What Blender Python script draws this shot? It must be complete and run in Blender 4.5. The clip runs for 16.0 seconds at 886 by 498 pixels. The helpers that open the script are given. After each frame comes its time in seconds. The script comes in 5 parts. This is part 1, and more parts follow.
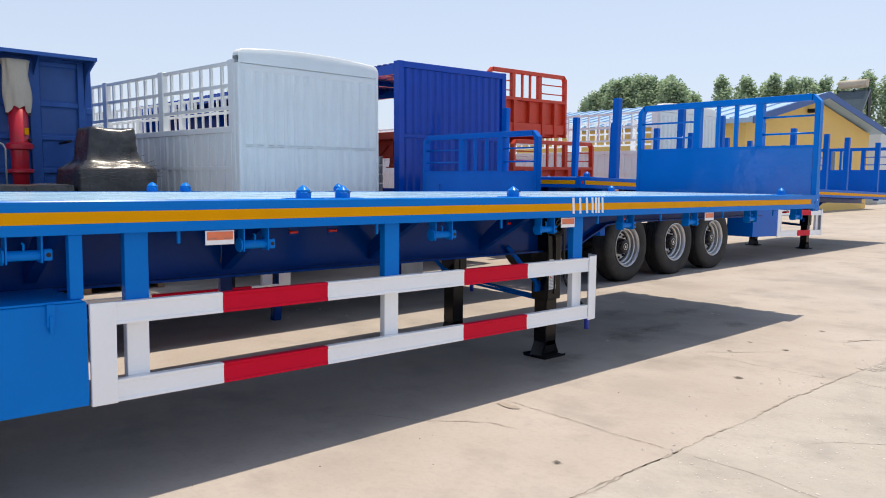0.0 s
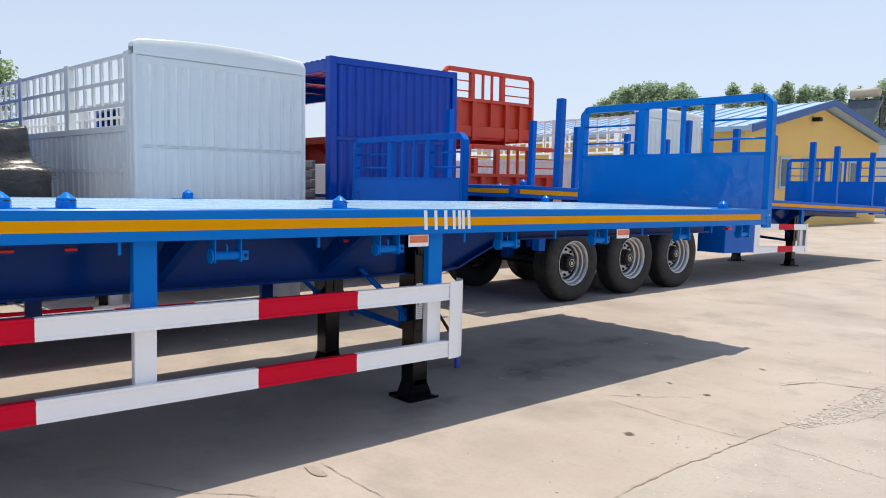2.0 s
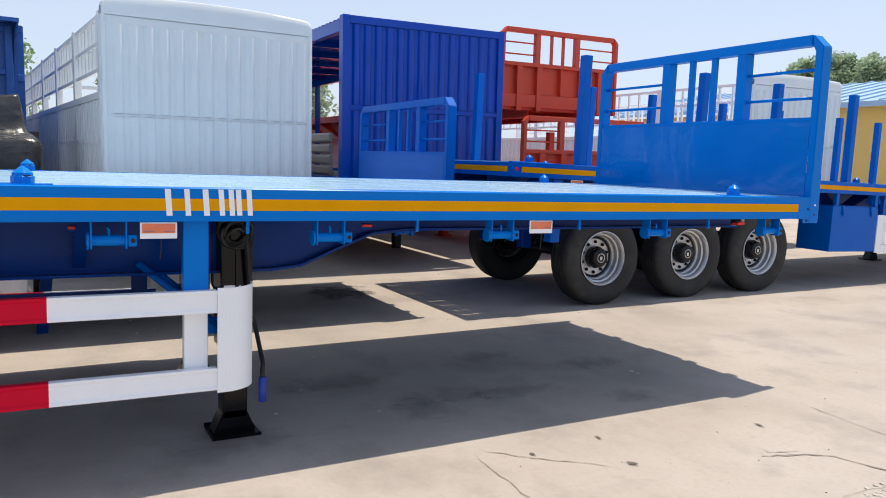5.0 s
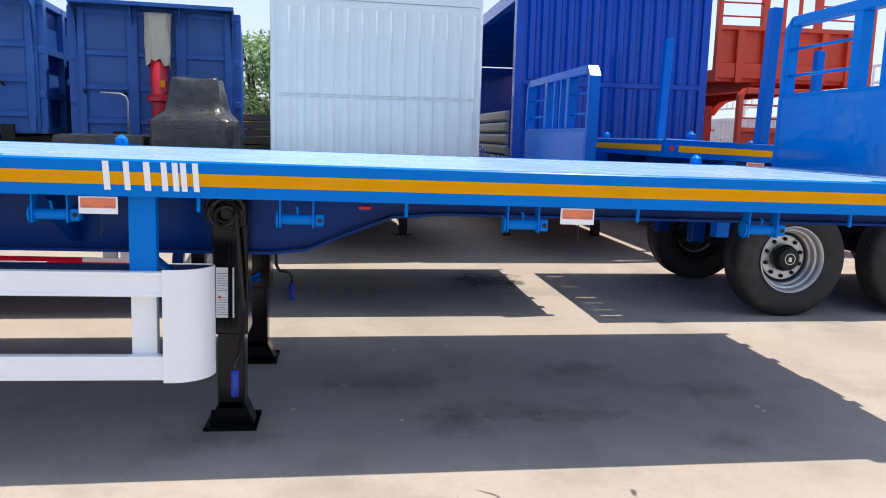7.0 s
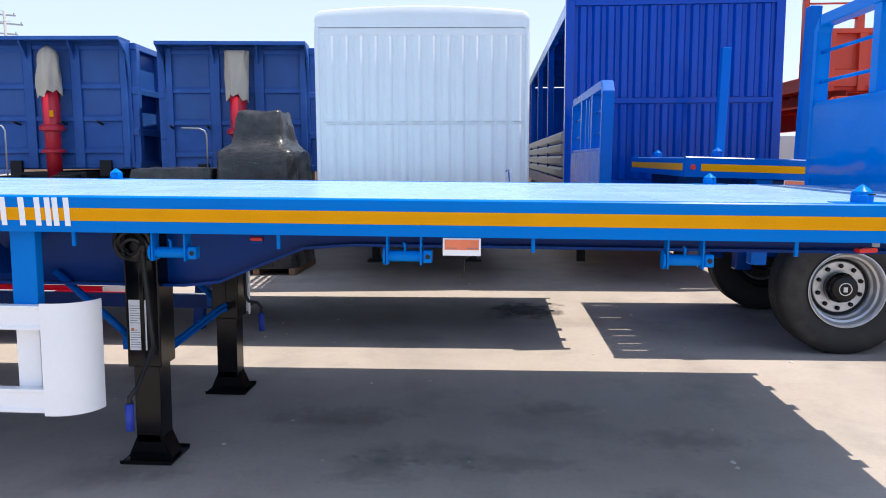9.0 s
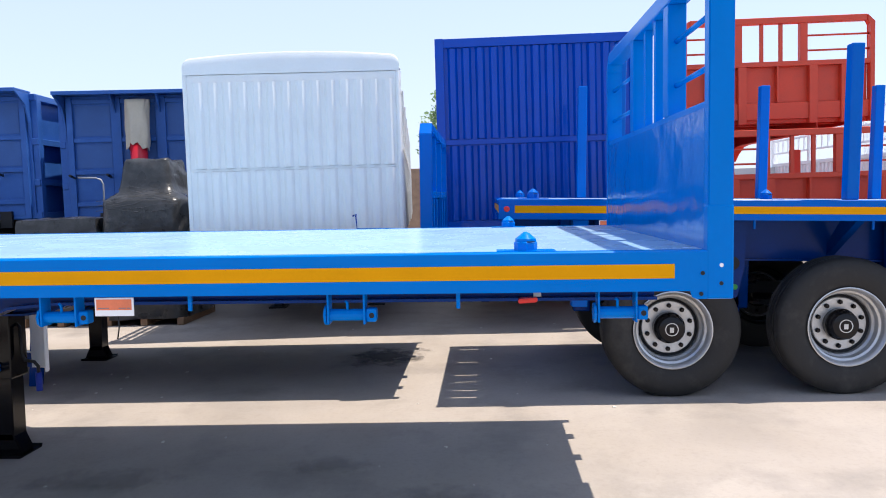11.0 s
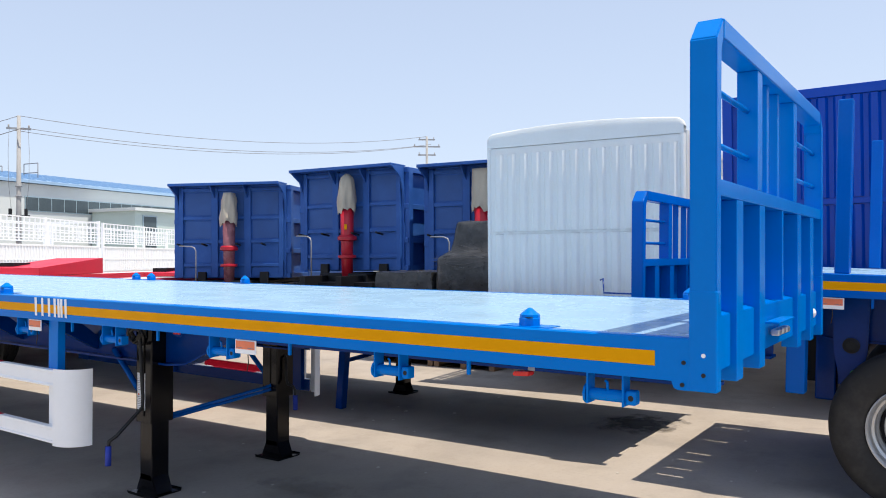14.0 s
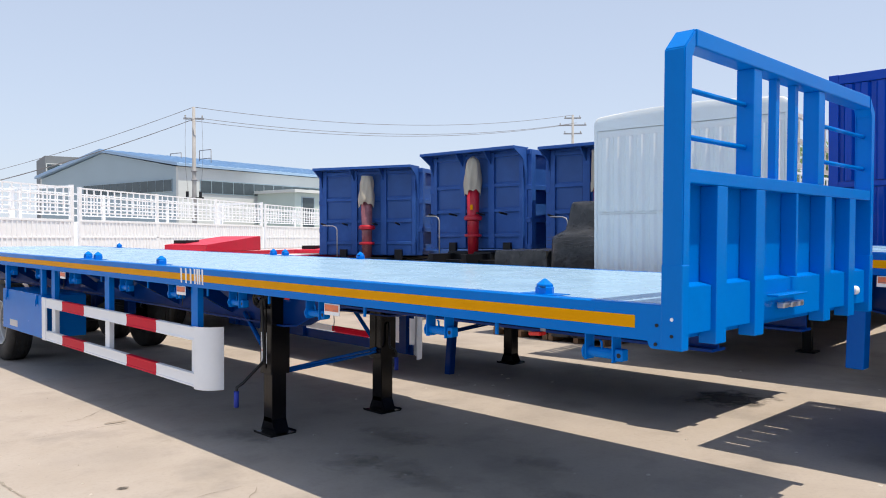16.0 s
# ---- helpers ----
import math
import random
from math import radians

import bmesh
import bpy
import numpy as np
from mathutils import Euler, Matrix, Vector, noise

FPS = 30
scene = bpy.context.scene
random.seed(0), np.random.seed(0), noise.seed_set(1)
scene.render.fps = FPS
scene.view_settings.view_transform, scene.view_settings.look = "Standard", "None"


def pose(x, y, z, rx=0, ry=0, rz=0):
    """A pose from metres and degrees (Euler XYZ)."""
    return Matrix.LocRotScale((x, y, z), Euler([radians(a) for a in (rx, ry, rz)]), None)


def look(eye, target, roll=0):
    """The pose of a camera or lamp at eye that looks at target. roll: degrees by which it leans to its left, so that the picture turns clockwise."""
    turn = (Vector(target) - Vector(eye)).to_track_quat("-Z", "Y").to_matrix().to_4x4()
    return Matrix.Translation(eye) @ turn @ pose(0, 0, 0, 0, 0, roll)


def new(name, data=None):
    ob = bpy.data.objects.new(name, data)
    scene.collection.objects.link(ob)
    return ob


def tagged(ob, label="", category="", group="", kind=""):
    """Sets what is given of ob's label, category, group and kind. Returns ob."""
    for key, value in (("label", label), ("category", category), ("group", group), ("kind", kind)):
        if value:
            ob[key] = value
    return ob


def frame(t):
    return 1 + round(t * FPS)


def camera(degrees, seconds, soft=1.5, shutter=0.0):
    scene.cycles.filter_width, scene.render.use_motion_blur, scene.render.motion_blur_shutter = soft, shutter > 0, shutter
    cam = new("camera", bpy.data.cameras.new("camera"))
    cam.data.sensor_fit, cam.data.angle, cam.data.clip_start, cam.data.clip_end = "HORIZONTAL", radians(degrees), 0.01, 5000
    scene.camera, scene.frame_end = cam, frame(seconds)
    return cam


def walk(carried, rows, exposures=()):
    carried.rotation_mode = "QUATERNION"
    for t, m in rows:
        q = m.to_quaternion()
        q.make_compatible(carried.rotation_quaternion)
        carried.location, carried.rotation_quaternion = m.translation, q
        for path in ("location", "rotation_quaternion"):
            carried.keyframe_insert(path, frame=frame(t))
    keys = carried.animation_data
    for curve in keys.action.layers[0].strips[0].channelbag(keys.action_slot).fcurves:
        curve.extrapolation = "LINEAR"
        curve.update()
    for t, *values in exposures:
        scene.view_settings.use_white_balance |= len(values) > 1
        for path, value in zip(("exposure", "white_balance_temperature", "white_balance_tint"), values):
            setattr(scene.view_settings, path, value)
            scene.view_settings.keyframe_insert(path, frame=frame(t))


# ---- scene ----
cam = camera(60.0, 16.0, 1.0)
PATH = [
    (0, (3.739, 0.333, 1.582), (2.254, 1.66, 1.39), 0.1),
    (0.5, (3.696, 0.734, 1.6), (2.206, 2.055, 1.406), 0.3),
    (1, (3.739, 1.163, 1.596), (2.241, 2.475, 1.408), 0.5),
    (1.5, (3.728, 1.566, 1.58), (2.222, 2.87, 1.399), 0.7),
    (2, (3.742, 1.969, 1.592), (2.227, 3.263, 1.417), 0.8),
    (2.5, (3.799, 2.392, 1.6), (2.27, 3.669, 1.427), 0.8),
    (3, (3.781, 2.815, 1.579), (2.232, 4.068, 1.405), 0.7),
    (3.2, (3.768, 2.975, 1.587), (2.211, 4.218, 1.413), 0.6),
    (5.3, (3.613, 4.728, 1.575), (1.813, 5.565, 1.326), 1.5),
    (5.5, (3.569, 4.878, 1.552), (1.741, 5.646, 1.295), 1.5),
    (6, (3.479, 5.254, 1.562), (1.589, 5.847, 1.285), 1.4),
    (6.5, (3.486, 5.685, 1.567), (1.552, 6.104, 1.278), 1.4),
    (7, (3.409, 6.025, 1.552), (1.446, 6.276, 1.258), 1.4),
    (7.5, (3.353, 6.333, 1.565), (1.376, 6.432, 1.278), 1.2),
    (8, (3.381, 6.688, 1.574), (1.4, 6.662, 1.299), 0.9),
    (8.5, (3.32, 6.941, 1.558), (1.34, 6.836, 1.299), 0.3),
    (9, (3.19, 7.214, 1.567), (1.208, 7.085, 1.331), -0.3),
    (9.5, (3.189, 7.554, 1.58), (1.202, 7.454, 1.37), -0.9),
    (10, (3.214, 7.905, 1.606), (1.223, 7.849, 1.425), -1.4),
    (10.2, (3.176, 8.037, 1.597), (1.184, 7.993, 1.428), -1.7),
    (12.3, (2.714, 9.399, 1.605), (0.778, 8.902, 1.546), -0.9),
    (12.5, (2.687, 9.508, 1.607), (0.776, 8.919, 1.559), -0.8),
    (13, (2.641, 9.813, 1.623), (0.813, 9.002, 1.609), -0.6),
    (13.5, (2.735, 10.028, 1.629), (0.998, 9.036, 1.641), -0.4),
    (14, (2.762, 10.24, 1.657), (1.108, 9.116, 1.681), -0.4),
    (14.5, (2.768, 10.48, 1.651), (1.184, 9.26, 1.67), -0.2),
    (15, (2.829, 10.633, 1.647), (1.31, 9.332, 1.65), -0.0),
    (15.5, (2.899, 10.823, 1.655), (1.442, 9.453, 1.64), -0.0),
    (16, (2.911, 11.08, 1.648), (1.51, 9.653, 1.62), -0.2),
]
EXPOSURES = [(0.0, 0.42, 6500, 10), (3.0, 0.42, 6450, 10), (5.5, 0.5, 6400, 10), (7.5, 0.74, 6230, 11), (10.0, 0.8, 6100, 12), (12.5, 0.69, 6250, 11), (14.5, 0.48, 6400, 9), (16.0, 0.42, 6480, 10)]
walk(cam, [(t, look(eye, target, roll)) for t, eye, target, roll in PATH], EXPOSURES)

# ---- light ----
SUN = Vector((-0.045, 0.33, 1.0)).normalized()
world = bpy.data.worlds.new("sky")
world.use_nodes = True
scene.world = world
wn = world.node_tree
sky = wn.nodes.new("ShaderNodeTexSky")
sky.sky_type, sky.sun_disc = "NISHITA", False
sky.sun_elevation = math.asin(SUN.z)
sky.sun_rotation = math.atan2(SUN.x, SUN.y)
sky.air_density, sky.dust_density, sky.ozone_density = 1.0, 1.2, 1.0
haze = wn.nodes.new("ShaderNodeMix")
haze.data_type = "RGBA"
sky_co, sky_xyz, sky_fac = wn.nodes.new("ShaderNodeTexCoord"), wn.nodes.new("ShaderNodeSeparateXYZ"), wn.nodes.new("ShaderNodeMapRange")
sky_fac.inputs["From Min"].default_value, sky_fac.inputs["From Max"].default_value = 0.0, 0.6
sky_fac.inputs["To Min"].default_value, sky_fac.inputs["To Max"].default_value = 0.69, 0.42
wn.links.new(sky_co.outputs["Generated"], sky_xyz.inputs[0])
wn.links.new(sky_xyz.outputs["Z"], sky_fac.inputs["Value"])
wn.links.new(sky_fac.outputs[0], haze.inputs[0])
haze.inputs[7].default_value = (5.7, 6.35, 7.7, 1)
wn.links.new(sky.outputs[0], haze.inputs[6])
wn.links.new(haze.outputs[2], wn.nodes["Background"].inputs[0])
wn.nodes["Background"].inputs[1].default_value = 0.1
sun = new("sun", bpy.data.lights.new("sun", "SUN"))
sun.data.energy, sun.data.angle, sun.data.color = 3.62, radians(0.53), (1.0, 0.885, 0.73)
sun.matrix_world = look(SUN * 50, (0, 0, 0))


# ---- materials ----
def material(name, col, rough=0.5, metal=0.0, vary=0.12, scale=3.0, bump=0.0, bscale=40.0, coat=0.0, spec=0.5, dirt=None, dscale=2.0, damount=0.5):
    """A surface with colour variation at two scales, optional stains and fine relief."""
    m = bpy.data.materials.new(name)
    m.use_nodes = True
    nt = m.node_tree
    b = nt.nodes["Principled BSDF"]
    b.inputs["Roughness"].default_value, b.inputs["Metallic"].default_value = rough, metal
    b.inputs["Coat Weight"].default_value, b.inputs["Coat Roughness"].default_value = coat, 0.12
    b.inputs["Specular IOR Level"].default_value = spec
    tc = nt.nodes.new("ShaderNodeTexCoord")
    n1, n2 = nt.nodes.new("ShaderNodeTexNoise"), nt.nodes.new("ShaderNodeTexNoise")
    n1.inputs["Scale"].default_value, n1.inputs["Detail"].default_value = scale, 5
    n2.inputs["Scale"].default_value, n2.inputs["Detail"].default_value = scale * 14, 4
    for n in (n1, n2):
        nt.links.new(tc.outputs["Object"], n.inputs["Vector"])
    add = nt.nodes.new("ShaderNodeMath")
    add.operation = "MULTIPLY_ADD"
    add.inputs[1].default_value = 0.45
    nt.links.new(n2.outputs["Fac"], add.inputs[0])
    nt.links.new(n1.outputs["Fac"], add.inputs[2])
    ramp = nt.nodes.new("ShaderNodeMapRange")
    ramp.inputs["From Min"].default_value, ramp.inputs["From Max"].default_value = 0.4, 1.05
    ramp.inputs["To Min"].default_value, ramp.inputs["To Max"].default_value = 1 - vary, 1 + vary
    nt.links.new(add.outputs[0], ramp.inputs["Value"])
    mix = nt.nodes.new("ShaderNodeMix")
    mix.data_type, mix.blend_type = "RGBA", "MULTIPLY"
    mix.inputs[0].default_value = 1.0
    mix.inputs[6].default_value = (*col, 1)
    nt.links.new(ramp.outputs[0], mix.inputs[7])
    out = mix.outputs[2]
    if dirt:
        n3 = nt.nodes.new("ShaderNodeTexNoise")
        n3.inputs["Scale"].default_value, n3.inputs["Detail"].default_value, n3.inputs["Roughness"].default_value = dscale, 8, 0.65
        nt.links.new(tc.outputs["Object"], n3.inputs["Vector"])
        r3 = nt.nodes.new("ShaderNodeMapRange")
        r3.inputs["From Min"].default_value, r3.inputs["From Max"].default_value = 0.52, 0.72
        r3.inputs["To Max"].default_value = damount
        nt.links.new(n3.outputs["Fac"], r3.inputs["Value"])
        mx = nt.nodes.new("ShaderNodeMix")
        mx.data_type = "RGBA"
        nt.links.new(r3.outputs[0], mx.inputs[0])
        nt.links.new(out, mx.inputs[6])
        mx.inputs[7].default_value = (*dirt, 1)
        out = mx.outputs[2]
    nt.links.new(out, b.inputs["Base Color"])
    rr = nt.nodes.new("ShaderNodeMapRange")
    rr.inputs["To Min"].default_value, rr.inputs["To Max"].default_value = max(0.03, rough - 0.08), min(1, rough + 0.1)
    nt.links.new(n1.outputs["Fac"], rr.inputs["Value"])
    nt.links.new(rr.outputs[0], b.inputs["Roughness"])
    if bump:
        n4 = nt.nodes.new("ShaderNodeTexNoise")
        n4.inputs["Scale"].default_value, n4.inputs["Detail"].default_value = bscale, 6
        nt.links.new(tc.outputs["Object"], n4.inputs["Vector"])
        bp = nt.nodes.new("ShaderNodeBump")
        bp.inputs["Strength"].default_value, bp.inputs["Distance"].default_value = bump, 0.01
        nt.links.new(n4.outputs["Fac"], bp.inputs["Height"])
        nt.links.new(bp.outputs[0], b.inputs["Normal"])
    return m


BLUE = material("bright blue enamel", (0.0, 0.172, 0.62), 0.22, spec=0.11, vary=0.05, bump=0.12, bscale=5, dirt=(0.0, 0.2, 0.68), dscale=1.6, damount=0.5)
PANEL = material("wavy blue sheet enamel", (0.0, 0.165, 0.6), 0.1, spec=0.6, vary=0.06, bump=1.0, bscale=3.6, dirt=(0.0, 0.2, 0.66), dscale=1.6, damount=0.5)
# The deck blue is paled to carry the sky's reflection.
DECK = material("deck blue paled by sky sheen", (0.31, 0.5, 0.67), 0.26, vary=0.03, bump=0.08, bscale=6, dirt=(0.40, 0.55, 0.65), dscale=0.9, damount=0.25)
# Chassis blue set darker to deepen the shade under the decks.
UNDER = material("chassis blue deepened for shade", (0.0, 0.035, 0.22), 0.2, spec=0.16, vary=0.15, bump=0.06)
BLUE2 = material("mid blue enamel", (0.0, 0.108, 0.5), 0.22, spec=0.13, vary=0.07, bump=0.12, bscale=5, dirt=(0.0, 0.13, 0.55), dscale=1.4, damount=0.5)
PANEL2 = material("wavy mid blue sheet enamel", (0.0, 0.11, 0.5), 0.12, spec=0.25, vary=0.07, bump=0.9, bscale=3.6, dirt=(0.0, 0.14, 0.55), dscale=1.4, damount=0.5)
NAVY = material("royal blue box paint", (0.0, 0.052, 0.39), 0.14, spec=0.3, vary=0.10, bump=0.7, bscale=4)
DUMPBLUE = material("tipper blue paint", (0.03, 0.108, 0.38), 0.42, spec=0.25, vary=0.14, bump=0.08, bscale=12, dirt=(0.07, 0.17, 0.44), dscale=3.0, damount=0.35)
DUMPGREY = material("tipper panel blue", (0.045, 0.115, 0.34), 0.5, spec=0.25, vary=0.14, bump=0.08)
WHITE = material("white enamel", (0.87, 0.89, 0.92), 0.38, vary=0.03, bump=0.05)
BOXWHITE = material("white corrugated steel paint", (0.74, 0.765, 0.77), 0.45, vary=0.04, bump=0.06, bscale=7, dirt=(0.62, 0.63, 0.62), dscale=1.5, damount=0.35)
OLDWHITE = material("weathered white paint", (0.62, 0.62, 0.6), 0.6, vary=0.1, bump=0.1, dirt=(0.36, 0.27, 0.18), dscale=3.5, damount=0.45)
RED = material("signal red enamel", (0.6, 0.004, 0.03), 0.4, spec=0.1, vary=0.05)
ORANGE = material("orange red primer paint", (0.62, 0.055, 0.02), 0.45, vary=0.1, bump=0.06, dirt=(0.42, 0.05, 0.03), dscale=2.0, damount=0.5)
CRIMSON = material("bright red trailer paint", (0.6, 0.01, 0.04), 0.4, vary=0.08)
YELLOW = material("amber reflective tape", (0.76, 0.335, 0.0), 0.4, spec=0.06, vary=0.06, scale=6)
BLACK = material("black enamel", (0.004, 0.004, 0.006), 0.16, spec=0.27, vary=0.2, bump=0.05, bscale=9)
RUBBER = material("tyre rubber", (0.014, 0.014, 0.0145), 0.7, vary=0.25, bump=0.2, bscale=30, dirt=(0.08, 0.074, 0.068), dscale=4.0, damount=0.4)
LAMPRED = material("red lamp lens", (0.6, 0.02, 0.015), 0.2, vary=0.05)
STEEL = material("silver wheel steel", (0.55, 0.56, 0.57), 0.36, metal=0.65, vary=0.1, dirt=(0.28, 0.27, 0.26), dscale=6, damount=0.4)
DARKSTEEL = material("dark greasy steel", (0.009, 0.010, 0.013), 0.5, metal=0.3, vary=0.3)
HOSE = material("black rubber hose", (0.012, 0.012, 0.012), 0.5)
GALV = material("dull galvanised board", (0.36, 0.36, 0.36), 0.5, metal=0.3, vary=0.15, dirt=(0.3, 0.26, 0.2), dscale=3)
GRIP = material("blue rubber grip", (0.02, 0.05, 0.42), 0.6)
LABEL = material("orange red reflector film", (0.78, 0.2, 0.09), 0.4, vary=0.15, scale=12)
PRINT = material("grey print", (0.2, 0.2, 0.22), 0.6)
GREEN = material("green plastic cap", (0.05, 0.4, 0.08), 0.5)
WRAP = material("black stretch film", (0.03, 0.031, 0.033), 0.28, vary=0.5, scale=5, bump=1.0, bscale=9, dirt=(0.11, 0.11, 0.115), dscale=4.0, damount=0.5)
FILM = material("clear creased film", (0.11, 0.11, 0.115), 0.16, vary=0.5, scale=9, bump=1.0, bscale=14)
CLOTH = material("beige canvas", (0.52, 0.46, 0.37), 0.9, vary=0.12, bump=0.5, bscale=14)
CYLRED = material("hydraulic cylinder red", (0.5, 0.012, 0.03), 0.35, vary=0.2, dirt=(0.2, 0.03, 0.06), dscale=3, damount=0.6)
CYLFILM = material("film over a red cylinder", (0.27, 0.10, 0.12), 0.25, vary=0.4, scale=7, bump=0.8, bscale=12)
WOOD = material("raw pallet wood", (0.27, 0.165, 0.095), 0.8, vary=0.25, scale=6, bump=0.3)
OCHRE = material("yellow rendered wall", (0.75, 0.52, 0.17), 0.85, vary=0.05, scale=0.8, bump=0.2, dirt=(0.6, 0.42, 0.2), dscale=0.5, damount=0.3)
ROOFBLUE = material("blue steel roofing", (0.31, 0.47, 0.67), 0.45, vary=0.06, scale=0.8)
SHEDGREY = material("grey blue cladding", (0.35, 0.46, 0.53), 0.6, vary=0.04, scale=0.5)
SHEDWHITE = material("pale cladding", (0.62, 0.66, 0.66), 0.6, vary=0.05, scale=0.5)
ANNEX = material("pale green cladding", (0.5, 0.6, 0.58), 0.6, vary=0.05, scale=0.6)
DIM = material("dim grey render", (0.2, 0.225, 0.245), 0.8, vary=0.12, scale=0.6)
GLASS = material("dark window glass", (0.06, 0.085, 0.1), 0.12, vary=0.3, scale=0.7)
POLE = material("weathered concrete pole", (0.36, 0.36, 0.36), 0.8, vary=0.1)
WIRE = material("grey cable", (0.2, 0.2, 0.22), 0.6)
TRIM = material("dark blue trim", (0.03, 0.1, 0.32), 0.5)
PIPE = material("dull grey pipe", (0.3, 0.32, 0.35), 0.45, metal=0.4)
# Red deck colour paled to pink for the sun's glare on it.
PINKGLARE = material("pale red deck with sun glare", (0.72, 0.6, 0.6), 0.6, vary=0.12, scale=2, dirt=(0.6, 0.35, 0.36), dscale=1.5, damount=0.5)
BARK = material("bark", (0.11, 0.075, 0.05), 0.9, vary=0.3, bump=0.5)
BRICK = material("old brick wall", (0.32, 0.22, 0.16), 0.9, vary=0.3, scale=4, bump=0.4, bscale=18)


def tread(m, scale):
    """Fine raised dots of a checker plate in a material's relief, with glints painted on."""
    nt = m.node_tree
    tc = nt.nodes.new("ShaderNodeTexCoord")
    v = nt.nodes.new("ShaderNodeTexVoronoi")
    v.inputs["Scale"].default_value, v.inputs["Randomness"].default_value = scale, 0.12
    nt.links.new(tc.outputs["Object"], v.inputs["Vector"])
    r = nt.nodes.new("ShaderNodeMapRange")
    r.interpolation_type = "SMOOTHSTEP"
    r.inputs["From Min"].default_value, r.inputs["From Max"].default_value = 0.2, 0.42
    r.inputs["To Min"].default_value, r.inputs["To Max"].default_value = 1.0, 0.0
    nt.links.new(v.outputs["Distance"], r.inputs["Value"])
    bp = nt.nodes.new("ShaderNodeBump")
    bp.inputs["Strength"].default_value, bp.inputs["Distance"].default_value = 0.7, 0.004
    nt.links.new(r.outputs[0], bp.inputs["Height"])
    b = nt.nodes["Principled BSDF"]
    if b.inputs["Normal"].links:
        nt.links.new(b.inputs["Normal"].links[0].from_socket, bp.inputs["Normal"])
    nt.links.new(bp.outputs[0], b.inputs["Normal"])
    # Pale colour on the dots paints in their bright glints.
    glint = nt.nodes.new("ShaderNodeMix")
    glint.data_type = "RGBA"
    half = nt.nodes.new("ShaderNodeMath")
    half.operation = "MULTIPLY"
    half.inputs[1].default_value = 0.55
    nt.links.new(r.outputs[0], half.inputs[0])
    nt.links.new(half.outputs[0], glint.inputs[0])
    nt.links.new(b.inputs["Base Color"].links[0].from_socket, glint.inputs[6])
    glint.inputs[7].default_value = (0.72, 0.8, 0.84, 1)
    nt.links.new(glint.outputs[2], b.inputs["Base Color"])


TREAD = material("checker blue paled by sky sheen", (0.31, 0.5, 0.67), 0.26, vary=0.03, bump=0.08, bscale=6, dirt=(0.40, 0.55, 0.65), dscale=0.9, damount=0.25)
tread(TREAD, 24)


def leaves(name, col):
    m = material(name, col, 0.6, vary=0.3, scale=1.5)
    nt = m.node_tree
    b = nt.nodes["Principled BSDF"]
    g = nt.nodes.new("ShaderNodeNewGeometry")
    r = nt.nodes.new("ShaderNodeMapRange")
    r.inputs["To Min"].default_value, r.inputs["To Max"].default_value = 0.75, 1.25
    nt.links.new(g.outputs["Random Per Island"], r.inputs["Value"])
    mx = nt.nodes.new("ShaderNodeMix")
    mx.data_type, mx.blend_type = "RGBA", "MULTIPLY"
    mx.inputs[0].default_value = 1
    src = b.inputs["Base Color"].links[0].from_socket
    nt.links.new(src, mx.inputs[6])
    nt.links.new(r.outputs[0], mx.inputs[7])
    nt.links.new(mx.outputs[2], b.inputs["Base Color"])
    tl, ms = nt.nodes.new("ShaderNodeBsdfTranslucent"), nt.nodes.new("ShaderNodeMixShader")
    ms.inputs[0].default_value = 0.5
    nt.links.new(mx.outputs[2], tl.inputs["Color"])
    nt.links.new(b.outputs[0], ms.inputs[1])
    nt.links.new(tl.outputs[0], ms.inputs[2])
    nt.links.new(ms.outputs[0], nt.nodes["Material Output"].inputs[0])
    return m


# Leaf green lightened so the far crowns carry distance haze.
LEAF = leaves("poplar leaves paled for haze", (0.36, 0.47, 0.31))
LEAF2 = leaves("broad green leaves", (0.28, 0.4, 0.19))


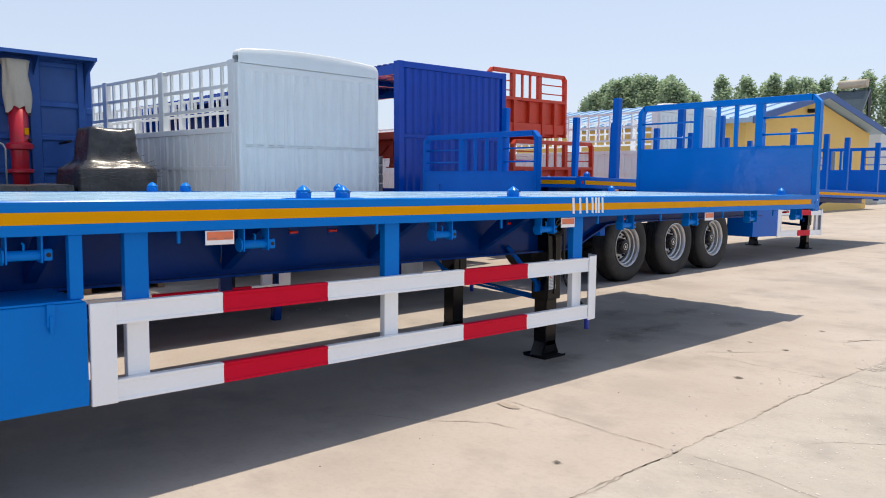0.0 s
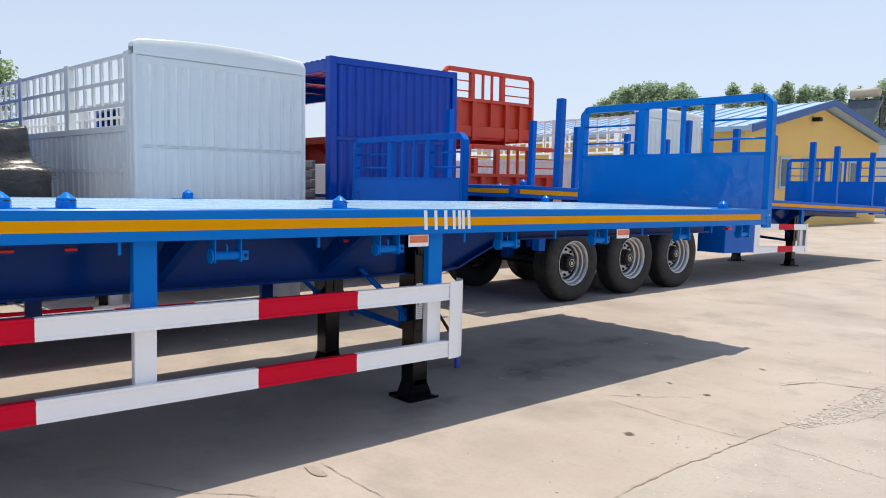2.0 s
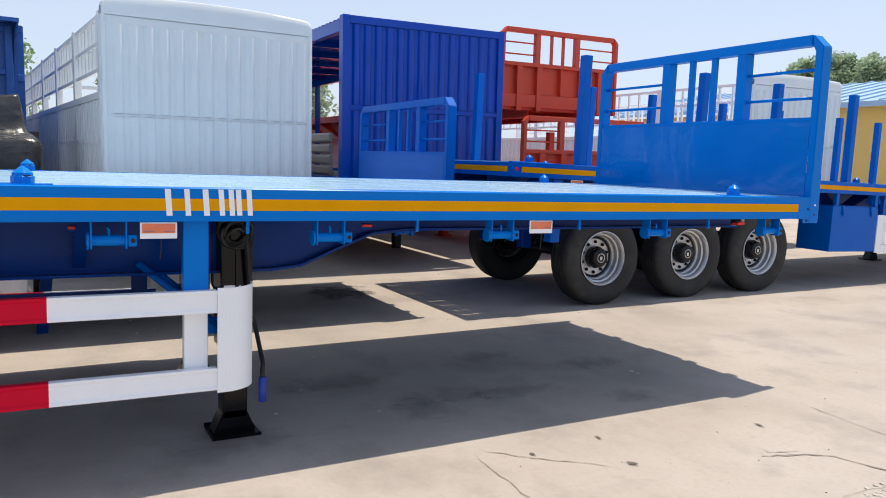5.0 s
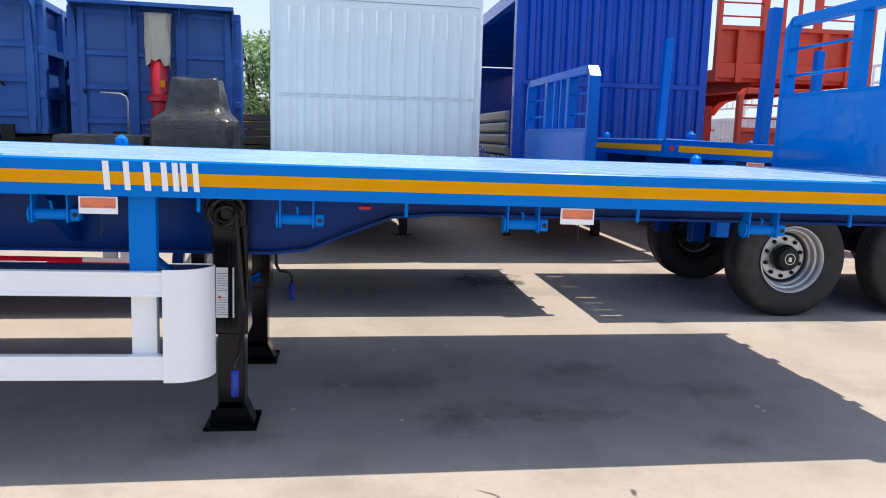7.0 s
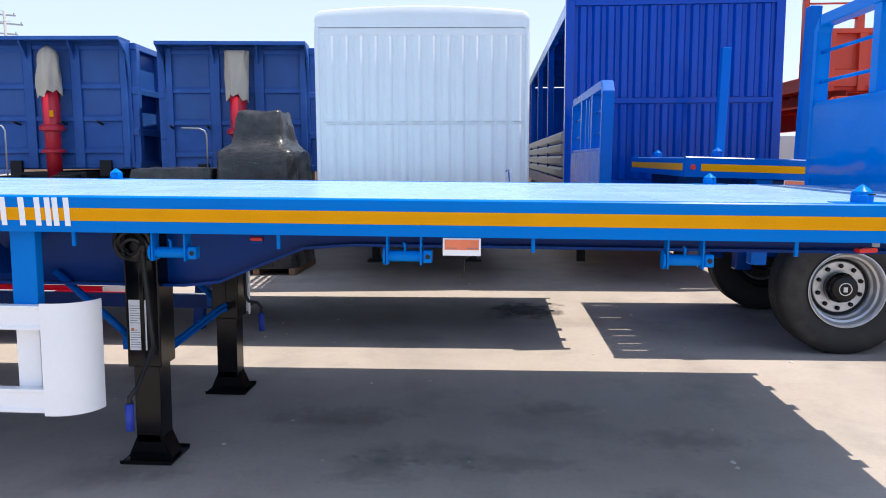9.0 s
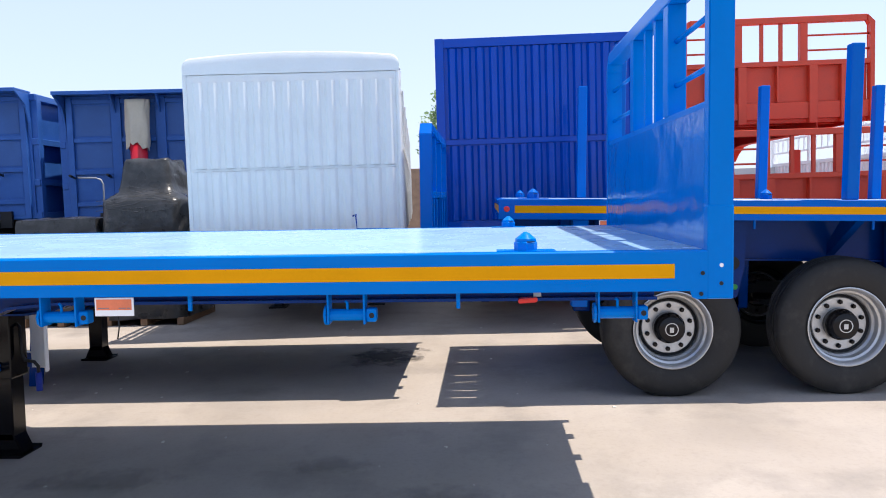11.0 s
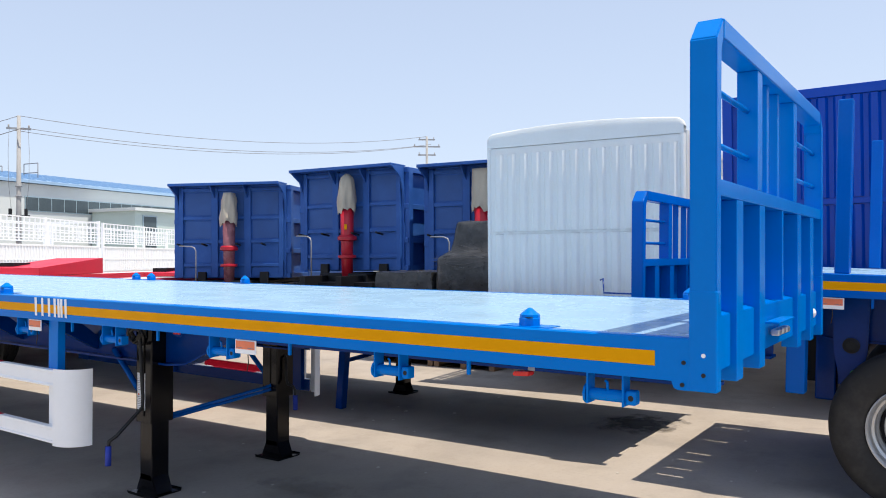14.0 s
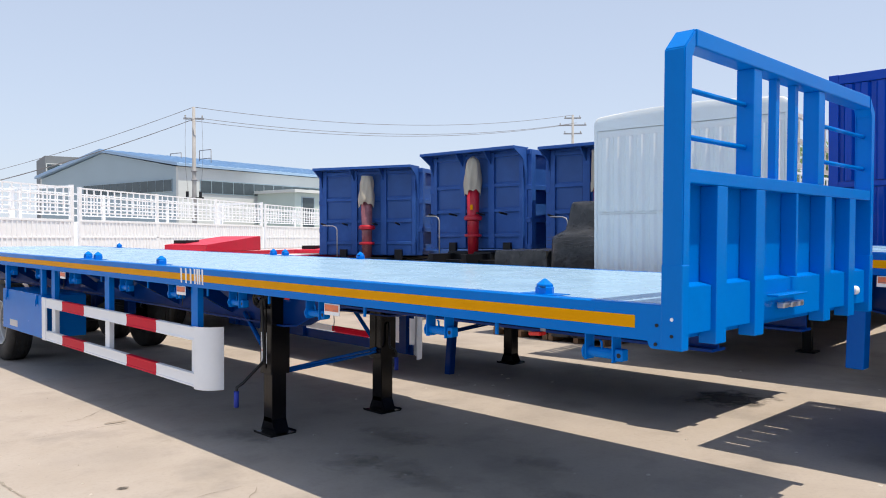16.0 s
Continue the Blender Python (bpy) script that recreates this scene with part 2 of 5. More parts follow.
def concrete(name, tone_a, tone_b):
    m = bpy.data.materials.new(name)
    m.use_nodes = True
    nt, L = m.node_tree, m.node_tree.links
    b = nt.nodes["Principled BSDF"]
    b.inputs["Roughness"].default_value = 0.9
    b.inputs["Specular IOR Level"].default_value = 0.25
    tc = nt.nodes.new("ShaderNodeTexCoord")

    def noise_node(s, d=6, r=0.6):
        n = nt.nodes.new("ShaderNodeTexNoise")
        n.inputs["Scale"].default_value, n.inputs["Detail"].default_value, n.inputs["Roughness"].default_value = s, d, r
        L.new(tc.outputs["Object"], n.inputs["Vector"])
        return n

    def ramped(n, a, c, lo=0.0, hi=1.0):
        r = nt.nodes.new("ShaderNodeMapRange")
        r.inputs["From Min"].default_value, r.inputs["From Max"].default_value = a, c
        r.inputs["To Min"].default_value, r.inputs["To Max"].default_value = lo, hi
        L.new(n.outputs["Fac"], r.inputs["Value"])
        return r

    def blend(fac, a, c):
        x = nt.nodes.new("ShaderNodeMix")
        x.data_type = "RGBA"
        L.new(fac.outputs[0], x.inputs[0])
        for v, i in ((a, 6), (c, 7)):
            if isinstance(v, tuple):
                x.inputs[i].default_value = (*v, 1)
            else:
                L.new(v, x.inputs[i])
        return x.outputs[2]

    col = blend(ramped(noise_node(0.7, 5), 0.35, 0.68), tone_a, tone_b)
    col = blend(ramped(noise_node(3.1, 8, 0.7), 0.55, 0.75, 0, 0.5), col, (0.30, 0.27, 0.235))
    col = blend(ramped(noise_node(28, 6, 0.7), 0.5, 0.8, 0, 0.35), col, (0.24, 0.222, 0.20))
    col = blend(ramped(noise_node(1.3, 6, 0.6), 0.52, 0.72, 0, 0.5), col, (0.2, 0.187, 0.175))
    col = blend(ramped(noise_node(0.55, 4, 0.55), 0.5, 0.7, 0, 0.38), col, (0.22, 0.2, 0.185))
    L.new(col, b.inputs["Base Color"])
    bp = nt.nodes.new("ShaderNodeBump")
    bp.inputs["Strength"].default_value, bp.inputs["Distance"].default_value = 0.35, 0.01
    L.new(noise_node(22, 8, 0.7).outputs["Fac"], bp.inputs["Height"])
    L.new(bp.outputs[0], b.inputs["Normal"])
    return m


CONCRETE = concrete("sunlit yard concrete", (0.38, 0.334, 0.29), (0.44, 0.394, 0.354))
CONCRETE2 = concrete("worn greyish concrete", (0.37, 0.339, 0.297), (0.425, 0.394, 0.352))
def soft_stain_shade(name, col, strength, scale):
    """A stain that soaks away, and painted shade that fades, towards a ragged edge."""
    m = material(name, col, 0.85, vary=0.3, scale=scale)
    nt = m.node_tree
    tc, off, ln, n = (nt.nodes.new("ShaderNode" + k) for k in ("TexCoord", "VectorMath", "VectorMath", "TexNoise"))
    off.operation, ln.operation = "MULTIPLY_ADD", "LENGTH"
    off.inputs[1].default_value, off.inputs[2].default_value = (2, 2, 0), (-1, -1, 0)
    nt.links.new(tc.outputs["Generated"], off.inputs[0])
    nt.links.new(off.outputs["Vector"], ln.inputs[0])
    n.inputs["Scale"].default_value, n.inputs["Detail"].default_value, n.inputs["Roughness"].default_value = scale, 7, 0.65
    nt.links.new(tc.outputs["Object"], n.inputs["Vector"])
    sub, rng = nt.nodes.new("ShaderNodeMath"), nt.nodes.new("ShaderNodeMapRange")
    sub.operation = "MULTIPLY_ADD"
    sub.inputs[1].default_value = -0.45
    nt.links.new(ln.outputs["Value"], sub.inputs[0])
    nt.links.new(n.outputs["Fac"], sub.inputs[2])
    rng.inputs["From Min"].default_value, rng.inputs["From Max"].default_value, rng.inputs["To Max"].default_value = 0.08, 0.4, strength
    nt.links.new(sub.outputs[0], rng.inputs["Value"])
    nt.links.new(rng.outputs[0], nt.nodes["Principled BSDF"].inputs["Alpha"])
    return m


STAIN = material("faint oily stain", (0.33, 0.285, 0.24), 0.8, vary=0.3, scale=4)
FAINT = soft_stain_shade("soaked grey stain", (0.19, 0.172, 0.155), 0.24, 7)
SHADEPATCH = soft_stain_shade("painted shade on concrete", (0.1, 0.09, 0.082), 0.9, 5)
SPOT = soft_stain_shade("dark oil spot", (0.09, 0.08, 0.07), 0.95, 40)
JOINT = material("joint filled with pale dirt", (0.31, 0.275, 0.23), 0.95, vary=0.35, scale=14, bump=0.5)
CRACK = material("crack filled with dirt", (0.25, 0.22, 0.185), 0.95, vary=0.3)
RUBBLE = material("broken dusty concrete", (0.43, 0.39, 0.34), 0.95, vary=0.3, scale=10, bump=0.6)
CHIP = material("broken pale concrete", (0.56, 0.52, 0.47), 0.95, vary=0.25, scale=10, bump=0.6)


# ---- building helpers ----
def part(name, bm, mat, parent=None, label=""):
    me = bpy.data.meshes.new(name)
    bmesh.ops.recalc_face_normals(bm, faces=bm.faces)
    bm.to_mesh(me)
    bm.free()
    me.materials.append(mat)
    ob = new(name, me)
    if parent:
        ob.parent = parent
    if label:
        ob["label"] = label
    return ob


def thing(name, m, label, category, group="", kind=""):
    ob = new(name)
    ob.empty_display_size = 0.3
    ob.matrix_world = m
    return tagged(ob, label, category, group, kind)


def add_box(bm, x0, x1, y0, y1, z0, z1, bev=0.0):
    x0, x1, y0, y1, z0, z1 = min(x0, x1), max(x0, x1), min(y0, y1), max(y0, y1), min(z0, z1), max(z0, z1)
    v = [bm.verts.new(p) for p in ((x0, y0, z0), (x1, y0, z0), (x1, y1, z0), (x0, y1, z0), (x0, y0, z1), (x1, y0, z1), (x1, y1, z1), (x0, y1, z1))]
    f = [bm.faces.new([v[i] for i in q]) for q in ((3, 2, 1, 0), (4, 5, 6, 7), (0, 1, 5, 4), (1, 2, 6, 5), (2, 3, 7, 6), (3, 0, 4, 7))]
    if bev:
        es = list({e for a in f for e in a.edges})
        bmesh.ops.bevel(bm, geom=es, offset=bev, segments=2, affect="EDGES", profile=0.5, clamp_overlap=True)


def box(name, parent, mat, dims, bev=0.004, label=""):
    bm = bmesh.new()
    add_box(bm, *dims, bev)
    return part(name, bm, mat, parent, label)


def boxes(name, parent, mat, lot, bev=0.003, label=""):
    """Each of the boxes as a piece of its own."""
    made = [box(name, parent, mat, d, bev, label) for d in lot]
    return made[0]


def heap(name, parent, mat, lot, label=""):
    """Many tiny boxes in one mesh."""
    bm = bmesh.new()
    for d in lot:
        add_box(bm, *d)
    return tagged(part(name, bm, mat, parent, label), kind="stuff")


def add_prism(bm, pts, axis, a0, a1):
    """A polygon pulled along an axis. pts: the two other coordinates, in the order x, y, z."""
    def place(p, a):
        return {"x": (a, p[0], p[1]), "y": (p[0], a, p[1]), "z": (p[0], p[1], a)}[axis]
    lo, hi = [bm.verts.new(place(p, a0)) for p in pts], [bm.verts.new(place(p, a1)) for p in pts]
    bm.faces.new(lo)
    bm.faces.new(hi[::-1])
    for i in range(len(pts)):
        j = (i + 1) % len(pts)
        bm.faces.new((lo[i], hi[i], hi[j], lo[j]))


def prism(name, parent, mat, pts, axis, a0, a1, bev=0.0, label=""):
    bm = bmesh.new()
    add_prism(bm, pts, axis, a0, a1)
    if bev:
        bmesh.ops.bevel(bm, geom=bm.edges[:], offset=bev, segments=2, affect="EDGES", clamp_overlap=True)
    return part(name, bm, mat, parent, label)


def add_tube(bm, pts, r, seg=10, r1=None):
    pts = [Vector(p) for p in pts]
    rings, up = [], None
    for i, p in enumerate(pts):
        d = (pts[min(i + 1, len(pts) - 1)] - pts[max(i - 1, 0)]).normalized()
        if up is None:
            up = d.orthogonal().normalized()
        up = (up - d * up.dot(d)).normalized()
        side = d.cross(up)
        rad = r if r1 is None else r + (r1 - r) * i / (len(pts) - 1)
        rings.append([bm.verts.new(p + rad * (up * math.cos(a) + side * math.sin(a))) for a in (2 * math.pi * k / seg for k in range(seg))])
    for a, c in zip(rings, rings[1:]):
        for k in range(seg):
            bm.faces.new((a[k], a[(k + 1) % seg], c[(k + 1) % seg], c[k]))
    bm.faces.new(rings[0][::-1])
    bm.faces.new(rings[-1])


def tube(name, parent, mat, pts, r, seg=10, label="", r1=None):
    bm = bmesh.new()
    add_tube(bm, pts, r, seg, r1)
    ob = part(name, bm, mat, parent, label)
    for f in ob.data.polygons:
        f.use_smooth = len(f.vertices) == 4
    return ob


def add_lathe(bm, prof, origin, axis=(1, 0, 0), seg=40, closed=True):
    """A profile of (distance along the axis, radius) turned about it."""
    ax = Vector(axis).normalized()
    u = ax.orthogonal().normalized()
    w = ax.cross(u)
    rings = []
    for d, r in prof:
        c = Vector(origin) + ax * d
        rings.append([bm.verts.new(c + r * (u * math.cos(a) + w * math.sin(a))) for a in (2 * math.pi * k / seg for k in range(seg))])
    for a, c in zip(rings, rings[1:]):
        for k in range(seg):
            bm.faces.new((a[k], a[(k + 1) % seg], c[(k + 1) % seg], c[k]))
    if closed:
        bm.faces.new(rings[0][::-1])
        bm.faces.new(rings[-1])


def lathe(name, parent, mat, prof, origin, axis=(1, 0, 0), seg=40, closed=True, label=""):
    bm = bmesh.new()
    add_lathe(bm, prof, origin, axis, seg, closed)
    ob = part(name, bm, mat, parent, label)
    for f in ob.data.polygons:
        f.use_smooth = True
    ob.data.set_sharp_from_angle(angle=radians(35))
    return ob


# ---- parts of a trailer ----
def wheel(parent, x, y, z, r=0.526, side=1, w=0.29, rimmat=None):
    """A tyre with its steel disc and hub; side: the way that the disc faces along x."""
    s = side
    h = w / 2
    p = [(-h * 0.75, r * 0.56), (-h, r * 0.66), (-h, r * 0.86), (-h * 0.86, r * 0.955), (-h * 0.7, r * 0.99)]
    for k in (-0.5, -0.17, 0.17, 0.5):
        p += [(h * (k - 0.07), r), (h * (k - 0.05), r * 0.982), (h * (k + 0.05), r * 0.982), (h * (k + 0.07), r)]
    p += [(h * 0.7, r * 0.99), (h * 0.86, r * 0.955), (h * 0.97, r * 0.88), (h, r * 0.8), (h * 0.99, r * 0.66), (h * 0.8, r * 0.56), (h * 0.4, r * 0.53), (-h * 0.4, r * 0.53), (-h * 0.75, r * 0.56)]
    ty = lathe("tyre", parent, RUBBER, p, (x - s * h, y, z), (s, 0, 0), 56, False)
    q = [(h * 0.80, r * 0.56), (h * 0.93, r * 0.575), (h * 0.95, r * 0.56), (h * 0.86, r * 0.535), (h * 0.72, r * 0.52), (h * 0.5, r * 0.515), (h * 0.44, r * 0.485), (h * 0.1, r * 0.475), (h * 0.0, r * 0.445), (-h * 0.36, r * 0.43)]
    lathe("rim", ty, rimmat or STEEL, q, (x - s * h, y, z), (s, 0, 0), 56, False, "silver steel rim with a bright lip")
    q = [(-h * 0.36, r * 0.43), (-h * 0.28, r * 0.41), (-h * 0.18, r * 0.385), (-h * 0.18, r * 0.26), (-h * 0.22, r * 0.2)]
    disc = lathe("wheel_disc", ty, rimmat or STEEL, q, (x - s * h, y, z), (s, 0, 0), 48, False)
    for k in range(10):
        a = 2 * math.pi * (k + 0.5) / 10
        c = (x - s * (h * 1.19), y + r * 0.325 * math.cos(a), z + r * 0.325 * math.sin(a))
        lathe("nut_cap", disc, BLACK if rimmat is None else rimmat, [(0, r * 0.036), (0.022, r * 0.034), (0.03, r * 0.022)], c, (s, 0, 0), 8)
    lathe("hub", ty, BLACK, [(-h * 0.3, r * 0.235), (h * 0.12, r * 0.232), (h * 0.2, r * 0.215), (h * 0.5, r * 0.205), (h * 0.62, r * 0.18), (h * 0.67, r * 0.13), (h * 0.68, r * 0.01)], (x - s * h, y, z), (s, 0, 0), 32)
    lathe("hub_emblem", ty, STEEL, [(h * 0.675, r * 0.098), (h * 0.69, r * 0.098), (h * 0.69, r * 0.085), (h * 0.675, r * 0.085)], (x - s * h, y, z), (s, 0, 0), 24, False, "round grey emblem ring")
    box("emblem_bar", ty, STEEL, (x - s * h * 0.325, x - s * h * 0.31, y - r * 0.03, y + r * 0.03, z - r * 0.045, z + r * 0.03), 0)
    return ty


def twist_lock(parent, x, y, z, mat):
    """A lock with a squat body, a pointed head and a dark slot, on a wide thin plate."""
    bm = bmesh.new()
    add_lathe(bm, [(0, 0.046), (0.03, 0.046), (0.033, 0.043)], (x, y, z + 0.003), (0, 0, 1), 8)
    lock = part("twist_lock", bm, mat, parent)
    lathe("lock_head", lock, mat, [(0.0, 0.042), (0.012, 0.041), (0.026, 0.024), (0.036, 0.012), (0.04, 0.004)], (x, y, z + 0.036), (0, 0, 1), 10)
    box("lock_slot", lock, DARKSTEEL, (x + 0.036, x + 0.0425, y + 0.002, y + 0.034, z + 0.035, z + 0.039), 0)
    box("lock_plate", lock, mat, (x - 0.055, x + 0.055, y - 0.115, y + 0.115, z, z + 0.003), 0.001)


def strap_winch(parent, x, y, z, mat):
    """A strap drum between two hanging plates, with a ratchet wheel and a square drilled end."""
    bm = bmesh.new()
    add_tube(bm, [(x, y - 0.1, z - 0.1), (x, y + 0.085, z - 0.1)], 0.024, 12)
    w = part("strap_winch", bm, mat, parent)
    boxes("winch_bracket", w, mat, [(x - 0.035, x + 0.035, y + d - 0.004, y + d + 0.004, z - 0.135, z) for d in (-0.08, 0.065)], 0.0015)
    lathe("ratchet_wheel", w, mat, [(0, 0.04), (0.01, 0.04)], (x, y - 0.098, z - 0.1), (0, 1, 0), 9)
    end = box("winch_end", w, mat, (x - 0.026, x + 0.026, y + 0.072, y + 0.112, z - 0.127, z - 0.073), 0.006)
    lathe("bar_hole", end, DARKSTEEL, [(0, 0.011), (0.001, 0.011)], (x + 0.026, y + 0.094, z - 0.1), (1, 0, 0), 12)
    tube("strap_hook", w, mat, [(x + 0.01, y - 0.005, z - 0.08), (x + 0.012, y - 0.005, z - 0.05), (x + 0.012, y - 0.014, z - 0.042)], 0.006, 6)


def reflector(parent, x, y, z):
    """A hanging plate with a red orange film and lines of small print."""
    pl = box("reflector_plate", parent, WHITE, (x - 0.006, x, y - 0.08, y + 0.08, z - 0.075, z), 0.002, "white plate with orange film")
    box("film", pl, LABEL, (x, x + 0.002, y - 0.072, y + 0.072, z - 0.05, z - 0.007), 0)
    tube("loose_wire", pl, HOSE, [(x - 0.01, y + 0.01, z - 0.07), (x - 0.012, y + 0.012, z - 0.12), (x - 0.008, y + 0.005, z - 0.17)], 0.003, 6)
    heap("print_bar", pl, PRINT, [(x + 0.0022, x + 0.0035, y + a, y + b, z - 0.044, z - 0.041) for a, b in ((-0.065, -0.02), (0.02, 0.05), (0.055, 0.068))])


def side_marks(parent, x, y, z, h):
    """The worn white side marking as a row of plain slanted bars."""
    for a, w in ((0.034, 0.026), (0.118, 0.024), (0.2, 0.026), (0.272, 0.024), (0.318, 0.024), (0.352, 0.024), (0.402, 0.024)):
        y0 = y + a
        prism("marking", parent, WHITE, [(y0, z), (y0 + w, z), (y0 + w - 0.008, z + h), (y0 - 0.008, z + h)], "x", x, x + 0.0015)


def stand_post(tr, x, y, top, foot, mat):
    """A plain leaning prop of square tube."""
    return prism("stand_post", tr, mat, [(y + 0.03, top), (y + 0.13, top), (y + 0.045, foot), (y - 0.045, foot)], "x", x - 0.045, x + 0.045, 0.006, "plain blue steel prop")


def landing_leg(tr, x, y, top, foot, mat, crank=0, label=""):
    """A two-stage leg with a flared foot; crank: 1 for the long handle, 2 for the short one."""
    bm = bmesh.new()
    add_box(bm, x - 0.092, x + 0.092, y - 0.088, y + 0.088, foot + 0.51, top, 0.008)
    leg = part("landing_leg", bm, mat, tr, label)
    box("inner_tube", leg, mat, (x - 0.07, x + 0.07, y - 0.068, y + 0.068, foot + 0.1, foot + 0.56), 0.006)
    prism("foot", leg, mat, [(y - 0.12, foot + 0.015), (y + 0.12, foot + 0.015), (y + 0.06, foot + 0.15), (y - 0.06, foot + 0.15)], "x", x - 0.07, x + 0.07, 0.008)
    prism("foot_plate", leg, mat, [(x - 0.13, foot + 0.025), (x - 0.12, foot), (x + 0.12, foot), (x + 0.13, foot + 0.025), (x + 0.11, foot + 0.012), (x - 0.11, foot + 0.012)], "y", y - 0.135, y + 0.135)
    box("flange", leg, mat, (x - 0.1, x + 0.1, y - 0.01, y + 0.012, foot + 0.56, top - 0.1), 0.003)
    if crank:
        cx = x + 0.13
        box("gearbox", leg, BLACK, (x - 0.02, cx - 0.01, y - 0.07, y + 0.09, top - 0.2, top - 0.04), 0.03)
        if crank == 1:
            pts = [(x + 0.09, y + 0.03, top - 0.1), (cx + 0.01, y + 0.03, top - 0.11), (cx + 0.02, y + 0.04, top - 0.16), (cx + 0.015, y + 0.07, foot + 0.7), (cx + 0.03, y + 0.085, foot + 0.64), (cx + 0.22, y + 0.08, foot + 0.48), (x + 0.395, y + 0.065, foot + 0.45), (x + 0.4, y + 0.065, foot + 0.4)]
            tube("crank_handle", leg, HOSE, pts, 0.012, 8)
            tube("crank_grip", leg, GRIP, [(x + 0.4, y + 0.065, foot + 0.42), (x + 0.401, y + 0.065, foot + 0.29)], 0.02, 10)
            lab = box("leg_label", leg, WHITE, (x + 0.092, x + 0.0934, y - 0.07, y + 0.02, foot + 0.6, foot + 0.86), 0, "pale sticker with rows of print")
            heap("print_bar", lab, PRINT, [(x + 0.0936, x + 0.0942, y - 0.064, y + 0.012 - 0.013 * ((k * 5) % 4), foot + 0.615 + k * 0.0125, foot + 0.6178 + k * 0.0125) for k in range(18) if k not in (8, 9)])
            box("label_mark", lab, LABEL, (x + 0.0936, x + 0.0942, y - 0.06, y - 0.045, foot + 0.70, foot + 0.715), 0)
            loops = bmesh.new()
            for k in range(5):
                r = 0.078 - 0.009 * k
                add_tube(loops, [(cx + 0.004 * k + 0.012 * math.sin(2 * a + k), y - 0.02 + 0.012 * math.sin(3.1 * k) + r * (1.15 + 0.12 * math.sin(a + 2 * k)) * math.cos(a), top - 0.12 + 0.014 * math.cos(2.3 * k) + r * (1 + 0.15 * math.cos(2 * a + k)) * math.sin(a)) for a in (2 * math.pi * i / 20 for i in range(21))], 0.012, 6)
            add_tube(loops, [(cx, y - 0.1, top - 0.05), (cx + 0.03, y - 0.13, top + 0.0), (cx - 0.03, y - 0.1, top + 0.06)], 0.011, 6)
            part("air_hose", loops, HOSE, leg)
        else:
            pts = [(x, y + 0.08, foot + 0.86), (x + 0.02, y + 0.115, foot + 0.84), (x + 0.02, y + 0.12, foot + 0.66), (x + 0.02, y + 0.14, foot + 0.62), (x + 0.02, y + 0.2, foot + 0.61), (x + 0.02, y + 0.225, foot + 0.58), (x + 0.02, y + 0.225, foot + 0.52)]
            tube("crank_handle", leg, HOSE, pts, 0.011, 8)
            tube("crank_grip", leg, GRIP, [(x + 0.02, y + 0.225, foot + 0.54), (x + 0.02, y + 0.227, foot + 0.42)], 0.02, 10)
    return leg


def headboard(tr, W, lo, mid, top, mat, front=0.0, depth=0.096, kick=True):
    """Sheet, ribs, posts and bars of a trailer's front board, from lo up to the rail at mid and the beam at top."""
    f, b = front, front - depth
    sheet = box("headboard", tr, {BLUE: PANEL, BLUE2: PANEL2}.get(mat, mat), (-0.06, -W + 0.06, b, b + 0.008, lo + 0.03, mid), 0.001)
    for s, x0 in ((1, 0.0), (-1, -W)):
        x1 = x0 - s * 0.055
        c = 0.09
        pts = [(x0, lo), (x0, top - c), (x0 - s * c, top), (x0 - s * c, top - 0.075), (x1, top - c - 0.03), (x1, lo)]
        prism("corner_post", sheet, mat, pts, "y", b, f, 0.005)
        q = box("post_sleeve", sheet, mat, (x0 + s * 0.002, x1 - s * 0.002, b - 0.002, f + 0.002, lo + 0.0, lo + 0.36), 0.006)
    box("top_beam", sheet, mat, (-0.1, -W + 0.1, b, f, top - 0.075, top), 0.006)
    box("mid_rail", sheet, mat, (-0.055, -W + 0.055, b + 0.008, f - 0.004, mid - 0.03, mid + 0.03), 0.004)
    for x in (-0.295 * W, -0.635 * W):
        box("upper_post", sheet, mat, (x - 0.045, x + 0.045, b + 0.004, f - 0.006, mid + 0.03, top - 0.075), 0.004)
    for x in (-0.42 * W, -0.52 * W):
        box("upright_bar", sheet, mat, (x - 0.022, x + 0.022, b + 0.02, b + 0.06, mid + 0.03, top - 0.075), 0.003)
    for z in (0.27, 0.66):
        zz = mid + 0.03 + z * (top - mid - 0.1)
        for x0, x1 in ((-0.05, -0.295 * W + 0.045), (-0.635 * W - 0.045, -W + 0.05)):
            tube("cross_bar", sheet, mat, [(x0, b + 0.045, zz), (x1, b + 0.045, zz)], 0.012, 10)
    ribs = [(-0.15, 0.05), (-0.315, 0.05), (-0.5, 0.012), (-0.685, 0.05), (-0.85, 0.05)]
    for fr, hw in ribs:
        x = fr * W
        box("rib", sheet, mat, (x - hw, x + hw, b + 0.008, f - 0.005, lo + (0.0 if hw > 0.02 else 0.27), mid - 0.03), 0.004)
    if kick:
        edges = [-0.055] + [v for fr, hw in ribs if hw > 0.02 for v in (fr * W + hw, fr * W - hw)] + [-W + 0.055]
        for x0, x1 in zip(edges[::2], edges[1::2]):
            prism("kick_plate", sheet, mat, [(b + 0.008, lo + 0.06), (f - 0.03, lo + 0.06), (f - 0.03, lo + 0.262), (b + 0.008, lo + 0.275)], "x", x0, x1, 0.002)
    return sheet


